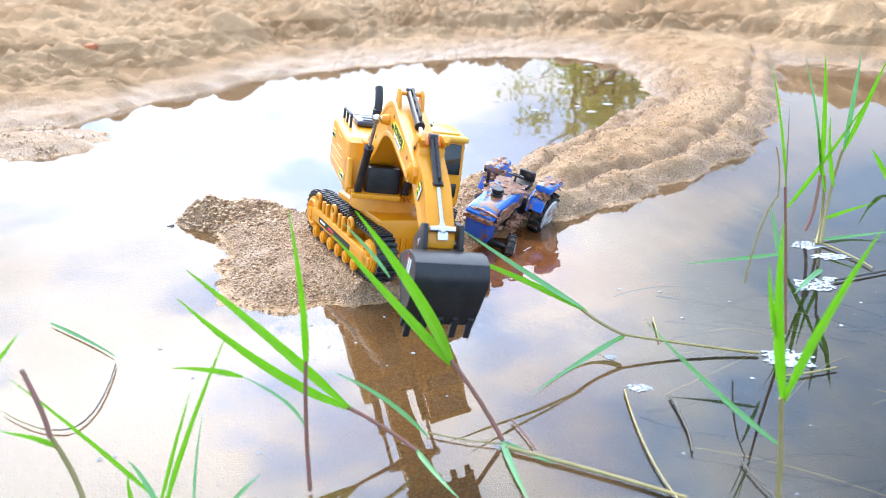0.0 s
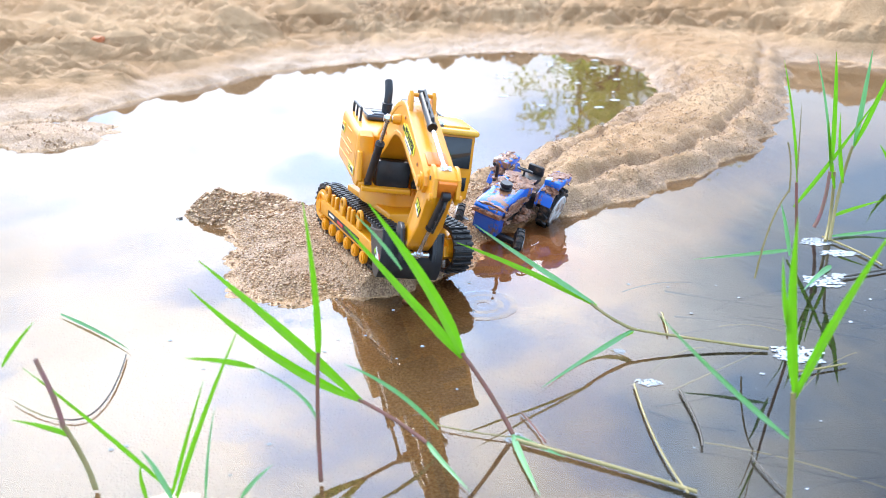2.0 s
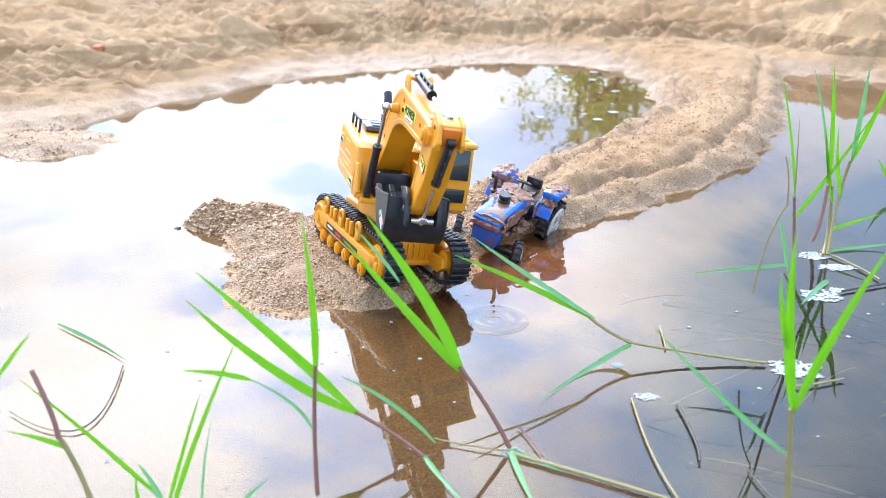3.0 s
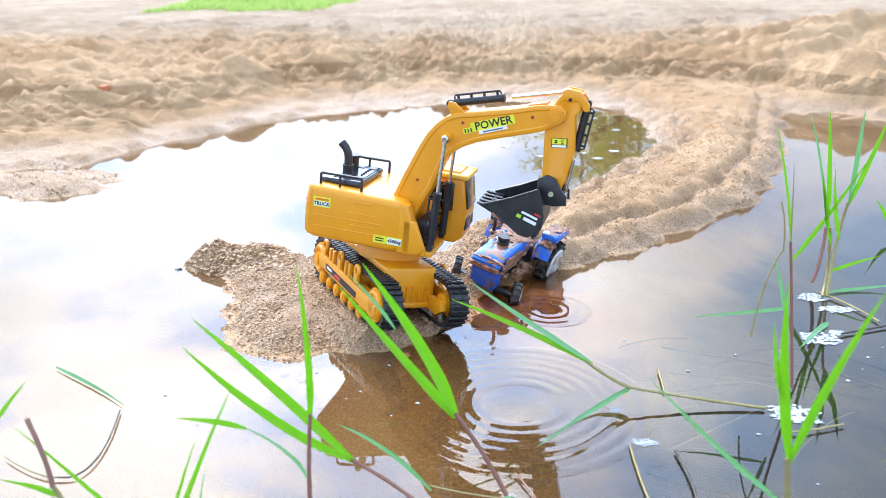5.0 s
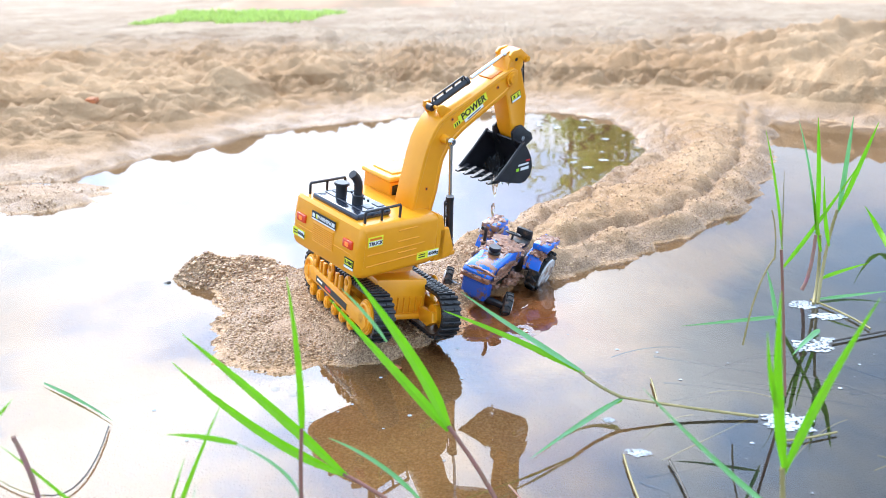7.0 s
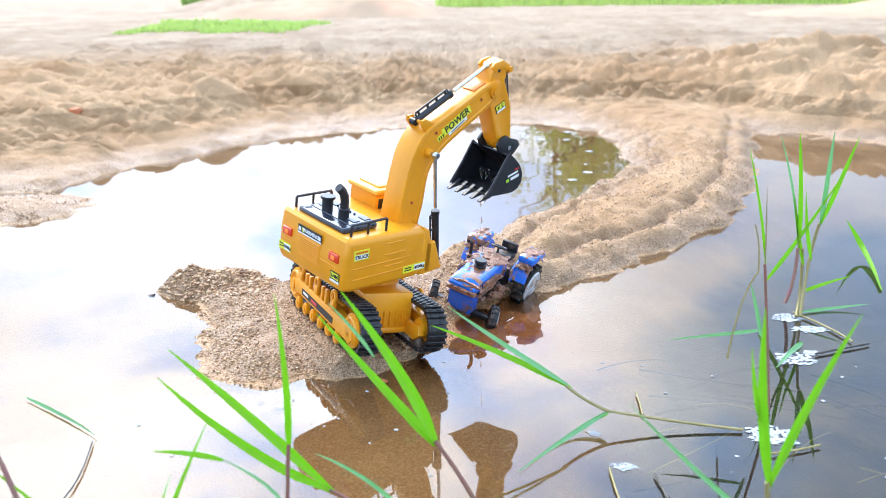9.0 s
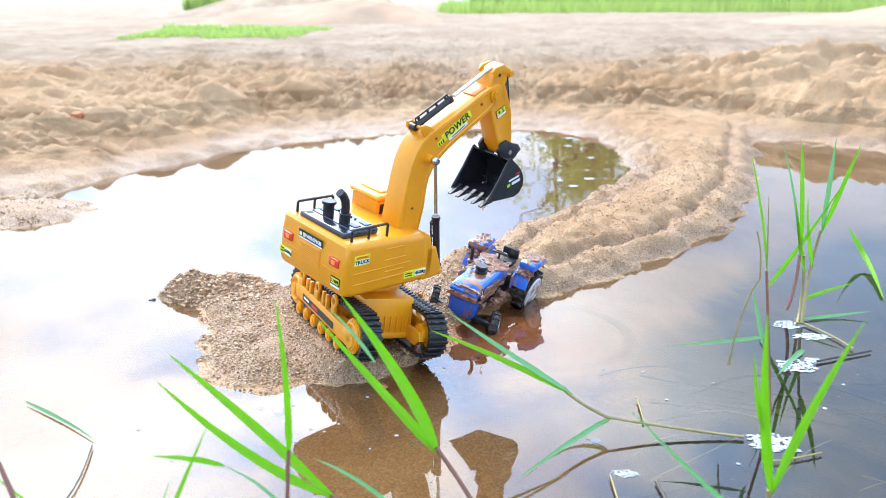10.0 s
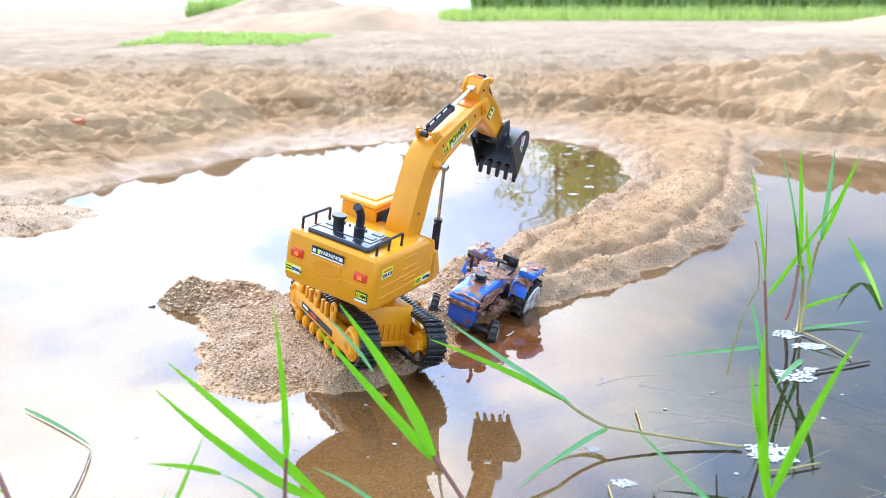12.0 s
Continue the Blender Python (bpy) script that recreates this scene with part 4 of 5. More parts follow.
    wheel(0.070, 0.056, 0.020, 0.0245, 0.0125, 26, 14, "small muddy front wheel", -8)
    wheel(0.070, -0.056, 0.020, 0.0245, 0.0125, 26, 14, "small muddy front wheel", -8)
    for y in (-1, 1):
        arc = [(-0.065 + 0.044 * math.cos(a), 0.034 + 0.047 * math.sin(a)) for a in [radians(20 + 14 * k) for k in range(9)]]
        inner = [(-0.065 + 0.0415 * math.cos(a), 0.034 + 0.0445 * math.sin(a)) for a in [radians(132 - 14 * k) for k in range(9)]]
        fender = part("fender", merge(prism(arc + inner, y * 0.049 - 0.013, y * 0.049 + 0.013, 0.001, 1), prism([(-0.020, 0.045), (-0.020, 0.066), (-0.045, 0.076), (-0.085, 0.076), (-0.10, 0.060), (-0.09, 0.045)], y * 0.035 - 0.0015, y * 0.035 + 0.0015, 0.0006, 1),
                                      box((-0.064, y * 0.050, 0.0825), (0.050, 0.030, 0.012), 0.004)), BLUE, root, "blue mudguard caked with mud")
        part("mud", ball((-0.072, y * 0.051, 0.0865), 0.016, 3, (0.9, 0.66, 0.24), 1.3, 3 + y), MUD, fender)
        part("mud", ball((-0.041, y * 0.050, 0.072), 0.010, 3, (0.7, 0.9, 0.6), 1.2, 13 + y), MUD, fender)
    part("mud", ball((-0.012, -0.004, 0.0805), 0.017, 3, (1.0, 1.15, 0.14), 1.5, 7), MUD, hood)
    part("mud", ball((-0.004, 0.016, 0.079), 0.013, 3, (1.5, 0.7, 0.25), 1.0, 8), MUD, hood)
    part("mud", ball((0.045, -0.024, 0.070), 0.012, 3, (2.0, 0.4, 0.6), 1.0, 11), MUD, hood)
    part("mud", ball((0.040, 0.025, 0.062), 0.012, 3, (2.4, 0.4, 0.7), 1.0, 12), MUD, hood)
    part("mud", ball((0.079, 0.004, 0.0670), 0.014, 3, (0.42, 1.5, 0.20), 1.3, 9), MUD, hood)
    part("exhaust_pipe", merge(tube([(0.008, -0.031, 0.040), (0.008, -0.031, 0.092), (0.010, -0.031, 0.100), (0.016, -0.031, 0.1055), (0.024, -0.031, 0.108)], 0.0030, 10), rod((0.008, -0.031, 0.050), (0.008, -0.031, 0.080), 0.0050, 14, bev=0.001)), BLACK, root, "thin black exhaust pipe, muddy")
    part("mud", ball((0.008, -0.031, 0.062), 0.010, 2, (0.7, 0.7, 1.6), 0.6, 4), MUD, root)
    steer = part("steering_wheel", merge(torus((-0.034, 0, 0.0915), (-0.35, 0, 1), 0.0125, 0.0016), rod((-0.028, 0, 0.070), (-0.034, 0, 0.0915), 0.002, 10), rod((-0.046, 0, 0.0875), (-0.022, 0, 0.0955), 0.0011, 8), rod((-0.034, -0.012, 0.0915), (-0.034, 0.012, 0.0915), 0.0011, 8)), BLACK, root)
    part("seat", merge(box((-0.068, 0, 0.066), (0.026, 0.030, 0.009), 0.003), box((-0.083, 0, 0.076), (0.008, 0.030, 0.018), 0.003)), TYRE, root, "black muddy seat")
    part("dashboard", box((-0.027, 0, 0.066), (0.012, 0.040, 0.026), 0.003), TYRE, root)
    def crust(owner, c, spread, count, size, seed):
        """Clots of mud stuck on a panel, thick in the middle and ragged at the rim."""
        rnd = random.Random(seed)
        clots = []
        for k in range(count):
            u, v = rnd.gauss(0, 0.45), rnd.gauss(0, 0.45)
            if abs(u) < 1 and abs(v) < 1:
                clots.append(ball((c[0] + spread[0] * u, c[1] + spread[1] * v, c[2] + spread[2] * u), size * rnd.uniform(0.5, 1.3), 1, (rnd.uniform(0.8, 1.5), rnd.uniform(0.8, 1.5), 0.45), 0.7, seed + k))
        part("mud", merge(*clots), MUD, owner, "clotted reddish brown mud")

    crust(hood, (-0.006, 0.002, 0.0800), (0.026, 0.024, -0.001), 70, 0.0046, 5)
    crust(hood, (0.014, -0.018, 0.0780), (0.030, 0.010, -0.003), 40, 0.0040, 6)
    crust(hood, (0.086, 0.0, 0.0600), (0.003, 0.030, 0.0), 46, 0.0036, 7)
    crust(hood, (0.035, 0.0265, 0.0560), (0.045, 0.002, -0.006), 46, 0.0044, 8)
    crust(front, (0.070, -0.024, 0.036), (0.014, 0.002, 0.012), 30, 0.0040, 9)
    for y in (-1, 1):
        crust(root, (-0.066, y * 0.050, 0.0880), (0.026, 0.013, 0.0), 60, 0.0040, 10 + y)
        crust(root, (-0.038, y * 0.050, 0.0720), (0.006, 0.013, 0.0), 26, 0.0044, 14 + y)
    crust(root, (-0.060, 0.0, 0.0600), (0.030, 0.030, 0.0), 50, 0.0052, 21)
    crust(root, (0.010, 0.030, 0.0330), (0.040, 0.006, 0.0), 40, 0.0055, 22)
    crust(root, (0.008, -0.031, 0.062), (0.002, 0.002, 0.018), 26, 0.0042, 23)
    for i in range(16):
        a, r = random.uniform(0, 6.28), random.uniform(0.2, 1.0)
        part("mud", ball((0.02 + 0.06 * r * math.cos(a), 0.030 * math.sin(a), 0.022 + 0.02 * random.random()), random.uniform(0.005, 0.010), 2, (1, 1, 0.7), 0.9, i), MUD, root)
    return root


# --- grass in the water
def ribbon(p, q, r, width, stem, seed):
    """A blade or stalk through three points: a folded, tapering strip, or a thin round stalk."""
    p, q, r = Vector(p), Vector(q), Vector(r)
    c = 2 * q - (p + r) / 2
    at = lambda s: (1 - s) ** 2 * p + 2 * s * (1 - s) * c + s * s * r
    N = 14
    if stem:
        return tube([at(i / N) for i in range(N + 1)], width / 2, 8, 0.85)
    bm = bmesh.new()
    rows = []
    view = Vector((0.05, -1.0, 0.35)).normalized()
    for i in range(N + 1):
        s = i / N
        d = (at(min(1, s + 0.02)) - at(max(0, s - 0.02))).normalized()
        across = d.cross(view).normalized()
        across = (across + 0.35 * math.sin(seed + s * 2.2) * view).normalized()
        w = width / 2 * min(1.0, 0.42 + 2.4 * s) * max(0.03, (1 - s ** 2.2)) ** 0.8
        fold = across.cross(d) * w * 0.28
        m = at(s)
        rows.append([bm.verts.new(m - across * w + fold), bm.verts.new(m - fold * 0.3), bm.verts.new(m + across * w + fold), bm.verts.new(m - fold * 0.3 - across.cross(d) * 0.00035)])
    for u, v in zip(rows, rows[1:]):
        for j in range(4):
            bm.faces.new((u[j], u[(j + 1) % 4], v[(j + 1) % 4], v[j]))
    bm.faces.new(rows[0])
    bm.faces.new(rows[-1])
    return bm


def plant(at):
    return thing("grass_plant", "fresh green water grass with narrow blades on thin stalks", "grass", at, "grass in the water")


def shoot(owner, name, p, q, r, width, tone):
    o = owner.location
    part(name, ribbon(Vector(p) - o, Vector(q) - o, Vector(r) - o, width * (0.8 if name == "leaf" else 0.9), name == "stem", 10 * p[0] + q[2] * 30), TONES[tone], owner)


def adrift(name, p, q, r, width, tone):
    words = {"twig": "thin dead twig lying on the water", "reed": "yellow-brown rotting reed stalk lying on the water", "floating_leaf": "pale green grass blade floating on the water"}
    ob = part(name, ribbon(p, q, r, width * 0.75, name != "floating_leaf", 3.0), TONES[tone])
    tagged(ob, words[name], "leaf" if name == "floating_leaf" else "twig")


plant_a = plant((-0.081, 0.547, -0.000))
shoot(plant_a, 'stem', (-0.079, 0.541, 0.003), (-0.079, 0.547, 0.061), (-0.075, 0.547, 0.116), 0.0041, 'r')
shoot(plant_a, 'leaf', (-0.076, 0.547, 0.106), (-0.074, 0.547, 0.163), (-0.078, 0.547, 0.236), 0.0072, 'g')
shoot(plant_a, 'leaf', (-0.080, 0.547, 0.057), (-0.094, 0.547, 0.081), (-0.127, 0.547, 0.103), 0.0041, 'p')
shoot(plant_a, 'leaf', (-0.125, 0.547, 0.102), (-0.148, 0.547, 0.107), (-0.180, 0.547, 0.109), 0.0063, 'g')
plant_b = plant((-0.000, 0.604, 0.000))
shoot(plant_b, 'stem', (0.001, 0.598, 0.003), (-0.026, 0.604, 0.021), (-0.057, 0.604, 0.041), 0.0040, 'r')
shoot(plant_b, 'leaf', (-0.054, 0.604, 0.039), (-0.117, 0.604, 0.105), (-0.181, 0.604, 0.167), 0.0115, 'g')
shoot(plant_b, 'leaf', (-0.055, 0.604, 0.040), (-0.124, 0.604, 0.080), (-0.192, 0.604, 0.142), 0.0117, 'g')
shoot(plant_b, 'leaf', (0.001, 0.600, 0.003), (0.017, 0.571, 0.003), (0.041, 0.533, 0.003), 0.0063, 'p')
shoot(plant_b, 'leaf', (0.011, 0.604, 0.013), (-0.025, 0.604, 0.050), (-0.068, 0.604, 0.075), 0.0058, 'p')
plant_c = plant((0.075, 0.619, 0.000))
shoot(plant_c, 'stem', (0.075, 0.615, 0.003), (0.055, 0.619, 0.040), (0.031, 0.619, 0.079), 0.0049, 'r')
shoot(plant_c, 'leaf', (0.032, 0.619, 0.075), (0.003, 0.619, 0.140), (-0.043, 0.619, 0.212), 0.0140, 'g')
shoot(plant_c, 'leaf', (0.031, 0.619, 0.075), (-0.007, 0.619, 0.122), (-0.063, 0.619, 0.192), 0.0113, 'g')
shoot(plant_c, 'leaf', (-0.018, 0.619, 0.155), (-0.035, 0.619, 0.180), (-0.054, 0.619, 0.202), 0.0041, 'p')
shoot(plant_c, 'leaf', (0.074, 0.617, 0.003), (0.083, 0.576, 0.003), (0.095, 0.531, 0.003), 0.0077, 'p')
shoot(plant_c, 'leaf', (0.077, 0.611, 0.003), (0.094, 0.599, 0.003), (0.118, 0.582, 0.003), 0.0060, 'p')
plant_d = plant((0.343, 0.788, 0.000))
shoot(plant_d, 'stem', (0.342, 0.782, 0.003), (0.273, 0.788, 0.009), (0.203, 0.788, 0.020), 0.0037, 'b')
shoot(plant_d, 'stem', (0.203, 0.788, 0.020), (0.179, 0.788, 0.033), (0.158, 0.788, 0.049), 0.0042, 'b')
shoot(plant_d, 'leaf', (0.164, 0.788, 0.046), (0.091, 0.788, 0.084), (0.019, 0.788, 0.115), 0.0088, 'g')
shoot(plant_d, 'leaf', (0.161, 0.788, 0.049), (0.097, 0.788, 0.092), (0.037, 0.788, 0.135), 0.0076, 'p')
shoot(plant_d, 'leaf', (0.204, 0.788, 0.020), (0.160, 0.764, 0.003), (0.104, 0.694, 0.003), 0.0078, 'p')
shoot(plant_d, 'leaf', (0.204, 0.788, 0.018), (0.195, 0.788, 0.012), (0.175, 0.788, 0.003), 0.0037, 'g')
plant_e = plant((0.284, 0.531, 0.000))
shoot(plant_e, 'stem', (0.282, 0.527, 0.003), (0.279, 0.531, 0.053), (0.274, 0.531, 0.099), 0.0051, 'b')
shoot(plant_e, 'leaf', (0.275, 0.531, 0.094), (0.297, 0.531, 0.164), (0.324, 0.531, 0.229), 0.0086, 'g')
shoot(plant_e, 'leaf', (0.276, 0.531, 0.096), (0.264, 0.531, 0.164), (0.259, 0.531, 0.233), 0.0102, 'g')
shoot(plant_e, 'leaf', (0.276, 0.531, 0.060), (0.226, 0.531, 0.105), (0.172, 0.531, 0.161), 0.0056, 'p')
shoot(plant_e, 'leaf', (0.265, 0.531, 0.147), (0.258, 0.531, 0.173), (0.253, 0.531, 0.204), 0.0050, 'g')
plant_f = plant((0.386, 0.834, 0.000))
shoot(plant_f, 'stem', (0.384, 0.828, 0.003), (0.374, 0.834, 0.099), (0.365, 0.834, 0.167), 0.0039, 'r')
shoot(plant_f, 'leaf', (0.366, 0.834, 0.164), (0.354, 0.834, 0.226), (0.337, 0.834, 0.290), 0.0049, 'g')
shoot(plant_f, 'leaf', (0.366, 0.834, 0.158), (0.362, 0.834, 0.209), (0.359, 0.834, 0.249), 0.0025, 'b')
shoot(plant_f, 'stem', (0.336, 0.834, 0.060), (0.345, 0.834, 0.121), (0.359, 0.834, 0.158), 0.0024, 'b')
shoot(plant_f, 'stem', (0.359, 0.834, 0.156), (0.357, 0.834, 0.185), (0.351, 0.834, 0.209), 0.0020, 'b')
shoot(plant_f, 'leaf', (0.369, 0.834, 0.086), (0.361, 0.834, 0.118), (0.352, 0.834, 0.146), 0.0057, 'p')
shoot(plant_f, 'leaf', (0.370, 0.834, 0.093), (0.328, 0.834, 0.088), (0.269, 0.834, 0.081), 0.0057, 'p')
plant_g = plant((0.516, 1.141, 0.000))
shoot(plant_g, 'stem', (0.510, 1.141, 0.010), (0.518, 1.141, 0.042), (0.520, 1.141, 0.092), 0.0061, 'm')
shoot(plant_g, 'leaf', (0.521, 1.141, 0.088), (0.504, 1.141, 0.171), (0.479, 1.141, 0.252), 0.0068, 'p')
shoot(plant_g, 'stem', (0.514, 1.105, 0.003), (0.530, 1.141, 0.034), (0.526, 1.141, 0.092), 0.0053, 'b')
shoot(plant_g, 'leaf', (0.530, 1.141, 0.067), (0.517, 1.141, 0.116), (0.507, 1.141, 0.167), 0.0077, 'g')
shoot(plant_g, 'stem', (0.520, 1.105, 0.003), (0.537, 1.141, 0.067), (0.545, 1.141, 0.128), 0.0052, 'b')
shoot(plant_g, 'leaf', (0.546, 1.141, 0.124), (0.548, 1.141, 0.186), (0.550, 1.141, 0.257), 0.0111, 'p')
shoot(plant_g, 'leaf', (0.547, 1.141, 0.128), (0.565, 1.141, 0.186), (0.584, 1.141, 0.249), 0.0103, 'g')
shoot(plant_g, 'leaf', (0.521, 1.141, 0.092), (0.513, 1.141, 0.179), (0.504, 1.141, 0.255), 0.0110, 'g')
shoot(plant_g, 'leaf', (0.478, 1.141, 0.040), (0.520, 1.141, 0.108), (0.573, 1.141, 0.205), 0.0077, 'g')
shoot(plant_g, 'leaf', (0.540, 1.141, 0.075), (0.528, 1.141, 0.124), (0.522, 1.141, 0.175), 0.0086, 'g')
shoot(plant_g, 'leaf', (0.532, 1.141, 0.026), (0.561, 1.141, 0.038), (0.598, 1.141, 0.051), 0.0071, 'g')
shoot(plant_g, 'leaf', (0.526, 1.123, 0.003), (0.577, 1.138, 0.003), (0.631, 1.141, 0.009), 0.0062, 'p')
plant_h = plant((-0.258, 0.527, 0.000))
shoot(plant_h, 'stem', (-0.275, 0.527, 0.058), (-0.278, 0.527, 0.085), (-0.286, 0.527, 0.117), 0.0046, 'm')
shoot(plant_h, 'stem', (-0.256, 0.523, 0.003), (-0.264, 0.527, 0.029), (-0.274, 0.527, 0.058), 0.0050, 'b')
shoot(plant_h, 'leaf', (-0.193, 0.522, 0.003), (-0.251, 0.527, 0.063), (-0.297, 0.527, 0.109), 0.0058, 'g')
shoot(plant_h, 'leaf', (-0.270, 0.527, 0.049), (-0.288, 0.527, 0.057), (-0.316, 0.527, 0.063), 0.0060, 'g')
shoot(plant_h, 'leaf', (-0.313, 0.527, 0.110), (-0.298, 0.527, 0.129), (-0.281, 0.527, 0.148), 0.0053, 'g')
plant_i = plant((-0.185, 0.516, 0.000))
shoot(plant_i, 'leaf', (-0.187, 0.512, 0.003), (-0.160, 0.516, 0.072), (-0.122, 0.516, 0.155), 0.0063, 'g')
shoot(plant_i, 'leaf', (-0.192, 0.515, 0.003), (-0.172, 0.516, 0.060), (-0.154, 0.516, 0.109), 0.0046, 'g')
shoot(plant_i, 'leaf', (-0.164, 0.513, 0.003), (-0.158, 0.516, 0.045), (-0.148, 0.516, 0.087), 0.0032, 'p')
shoot(plant_i, 'leaf', (-0.137, 0.516, 0.004), (-0.125, 0.516, 0.020), (-0.109, 0.516, 0.036), 0.0046, 'p')
shoot(plant_i, 'leaf', (-0.190, 0.512, 0.003), (-0.201, 0.516, 0.029), (-0.211, 0.516, 0.046), 0.0062, 'p')
shoot(plant_i, 'leaf', (-0.209, 0.511, 0.003), (-0.214, 0.516, 0.018), (-0.212, 0.516, 0.036), 0.0044, 'g')
plant_j = plant((0.731, 1.392, 0.000))
shoot(plant_j, 'leaf', (0.683, 1.220, 0.003), (0.730, 1.392, 0.015), (0.695, 1.392, 0.067), 0.0162, 'g')
adrift('twig', (0.193, 0.704, 0.003), (0.197, 0.610, 0.003), (0.210, 0.539, 0.003), 0.0028, 'b')
adrift('floating_leaf', (-0.443, 0.838, 0.003), (-0.375, 0.793, 0.003), (-0.326, 0.754, 0.003), 0.0061, 'p')
adrift('twig', (-0.325, 0.743, 0.003), (-0.307, 0.646, 0.003), (-0.330, 0.621, 0.003), 0.0023, 'd')
adrift('twig', (-0.329, 0.620, 0.003), (-0.357, 0.628, 0.003), (-0.394, 0.650, 0.003), 0.0018, 'b')
adrift('reed', (0.078, 0.605, 0.003), (0.149, 0.574, 0.003), (0.217, 0.541, 0.003), 0.0054, 'b')
adrift('twig', (0.492, 0.977, 0.003), (0.527, 0.992, 0.003), (0.573, 1.011, 0.003), 0.0040, 'd')
adrift('twig', (0.248, 0.865, 0.003), (0.247, 0.839, 0.003), (0.245, 0.812, 0.003), 0.0030, 'b')
adrift('twig', (0.234, 0.695, 0.003), (0.238, 0.642, 0.003), (0.235, 0.603, 0.003), 0.0032, 'd')
adrift('twig', (0.008, 0.626, 0.003), (0.041, 0.616, 0.003), (0.075, 0.610, 0.003), 0.0020, 'b')
adrift('twig', (0.272, 0.592, 0.003), (0.278, 0.565, 0.003), (0.286, 0.541, 0.003), 0.0025, 'd')
adrift('twig', (0.354, 0.735, 0.003), (0.378, 0.741, 0.003), (0.410, 0.753, 0.003), 0.0031, 'b')
adrift('twig', (0.083, 0.649, 0.003), (0.093, 0.629, 0.003), (0.103, 0.603, 0.003), 0.0026, 'r')
adrift('floating_leaf', (0.488, 1.010, 0.003), (0.466, 0.987, 0.003), (0.428, 0.934, 0.003), 0.0101, 'p')
adrift('twig', (0.516, 1.121, 0.003), (0.541, 1.067, 0.003), (0.554, 1.017, 0.003), 0.0042, 'b')

FOAMS = [(0.208, 0.712, 0.014, 0.008), (0.463, 0.968, 0.026, 0.022), (0.37, 0.776, 0.030, 0.022), (0.504, 1.106, 0.022, 0.018), (0.519, 1.064, 0.034, 0.012), (0.189, 0.775, 0.008, 0.006), (0.078, 0.611, 0.012, 0.008), (0.49, 0.985, 0.012, 0.01)]
for i, (x, y, a, b) in enumerate(FOAMS):
    rnd = random.Random(40 + i)
    bubbles = []
    for k in range(300):
        ang, q = rnd.uniform(0, 6.283), 0.85 * rnd.uniform(0, 1) ** 0.55
        edge = 1 + 0.5 * noise.noise(Vector((2.5 * math.cos(ang), 2.5 * math.sin(ang), i * 5.0)))
        r = rnd.uniform(0.025, 0.085) * (a + b) / 2
        bubbles.append(ball((a * q * edge * math.cos(ang), b * q * edge * math.sin(ang), 0.0006), r, 1, (rnd.uniform(0.8, 1.8), rnd.uniform(0.7, 1.2), min(0.35, 0.0013 / r)), 0.3, k))
    ob = part("foam_patch", merge(*bubbles), FOAM)
    ob.location = (x, y, 0)
    tagged(ob, "small white patch of foam on the water", "foam", "foam patches")


# --- specks of foam adrift
rnd_f = random.Random(91)
specks = [ball((rnd_f.uniform(-0.35, 0.75), rnd_f.uniform(0.5, 1.0), 0.0005), rnd_f.uniform(0.0008, 0.0022), 1, (1.3, 1, 0.4), 0.3, i) for i in range(60)]
specks += [ball((rnd_f.uniform(0.05, 0.42), rnd_f.uniform(1.9, 2.9), 0.0005), rnd_f.uniform(0.004, 0.011), 1, (1.6, 1, 0.1), 0.3, i) for i in range(26)]
tagged(part("foam_specks", merge(*specks), FOAM), "tiny white specks of foam on the water", "foam", kind="stuff")

# --- stalks under the water
rnd_s = random.Random(31)
for i in range(40):
    x, y, a, ln = rnd_s.uniform(0.24, 0.66), rnd_s.uniform(0.50, 0.98), rnd_s.uniform(-0.9, 0.9), rnd_s.uniform(0.06, 0.17)
    dz = rnd_s.uniform(-0.022, -0.006)
    q = Vector((x, y, dz))
    d = Vector((math.cos(a), math.sin(a), 0)) * ln / 2
    ob = part("sunken_stalk", ribbon(q - d, q + Vector((0, rnd_s.uniform(-0.012, 0.012), 0.002)), q + d, rnd_s.uniform(0.0012, 0.0028), True, 1.0), rnd_s.choice((STEM_DARK, STEM_TAN, STEM_DARK)))
    tagged(ob, "thin dark grass stalk lying under the water", "stalk", "sunken stalks")

# --- far vegetation
def tuft_field(name, x0, x1, y0, y1, count, tall, wide, mat, label, seed):
    rnd = random.Random(seed)
    verts, faces = [], []
    for _ in range(count):
        x, y = rnd.uniform(x0, x1), rnd.uniform(y0, y1)
        if noise.noise(Vector((x * 0.5, y * 0.5, seed))) < -0.38:
            continue
        z, h, a, l = rise(x, y), tall * rnd.uniform(0.4, 1.0), rnd.uniform(0, 3.14), rnd.uniform(-0.4, 0.4)
        dx, dy = wide * math.cos(a), wide * math.sin(a)
        k = len(verts)
        verts += [(x - dx, y - dy, z - 0.02), (x + dx, y + dy, z - 0.02), (x + dx * 0.6 + l * h * 0.4, y + dy * 0.6, z + h * 0.6), (x - dx * 0.6 + l * h * 0.4, y - dy * 0.6, z + h * 0.6), (x + l * h, y, z + h)]
        faces += [(k, k + 1, k + 2, k + 3), (k + 3, k + 2, k + 4)]
    me = bpy.data.meshes.new(name)
    me.from_pydata(verts, [], faces)
    me.materials.append(mat)
    return tagged(new(name, me), label, "grass", kind="stuff")


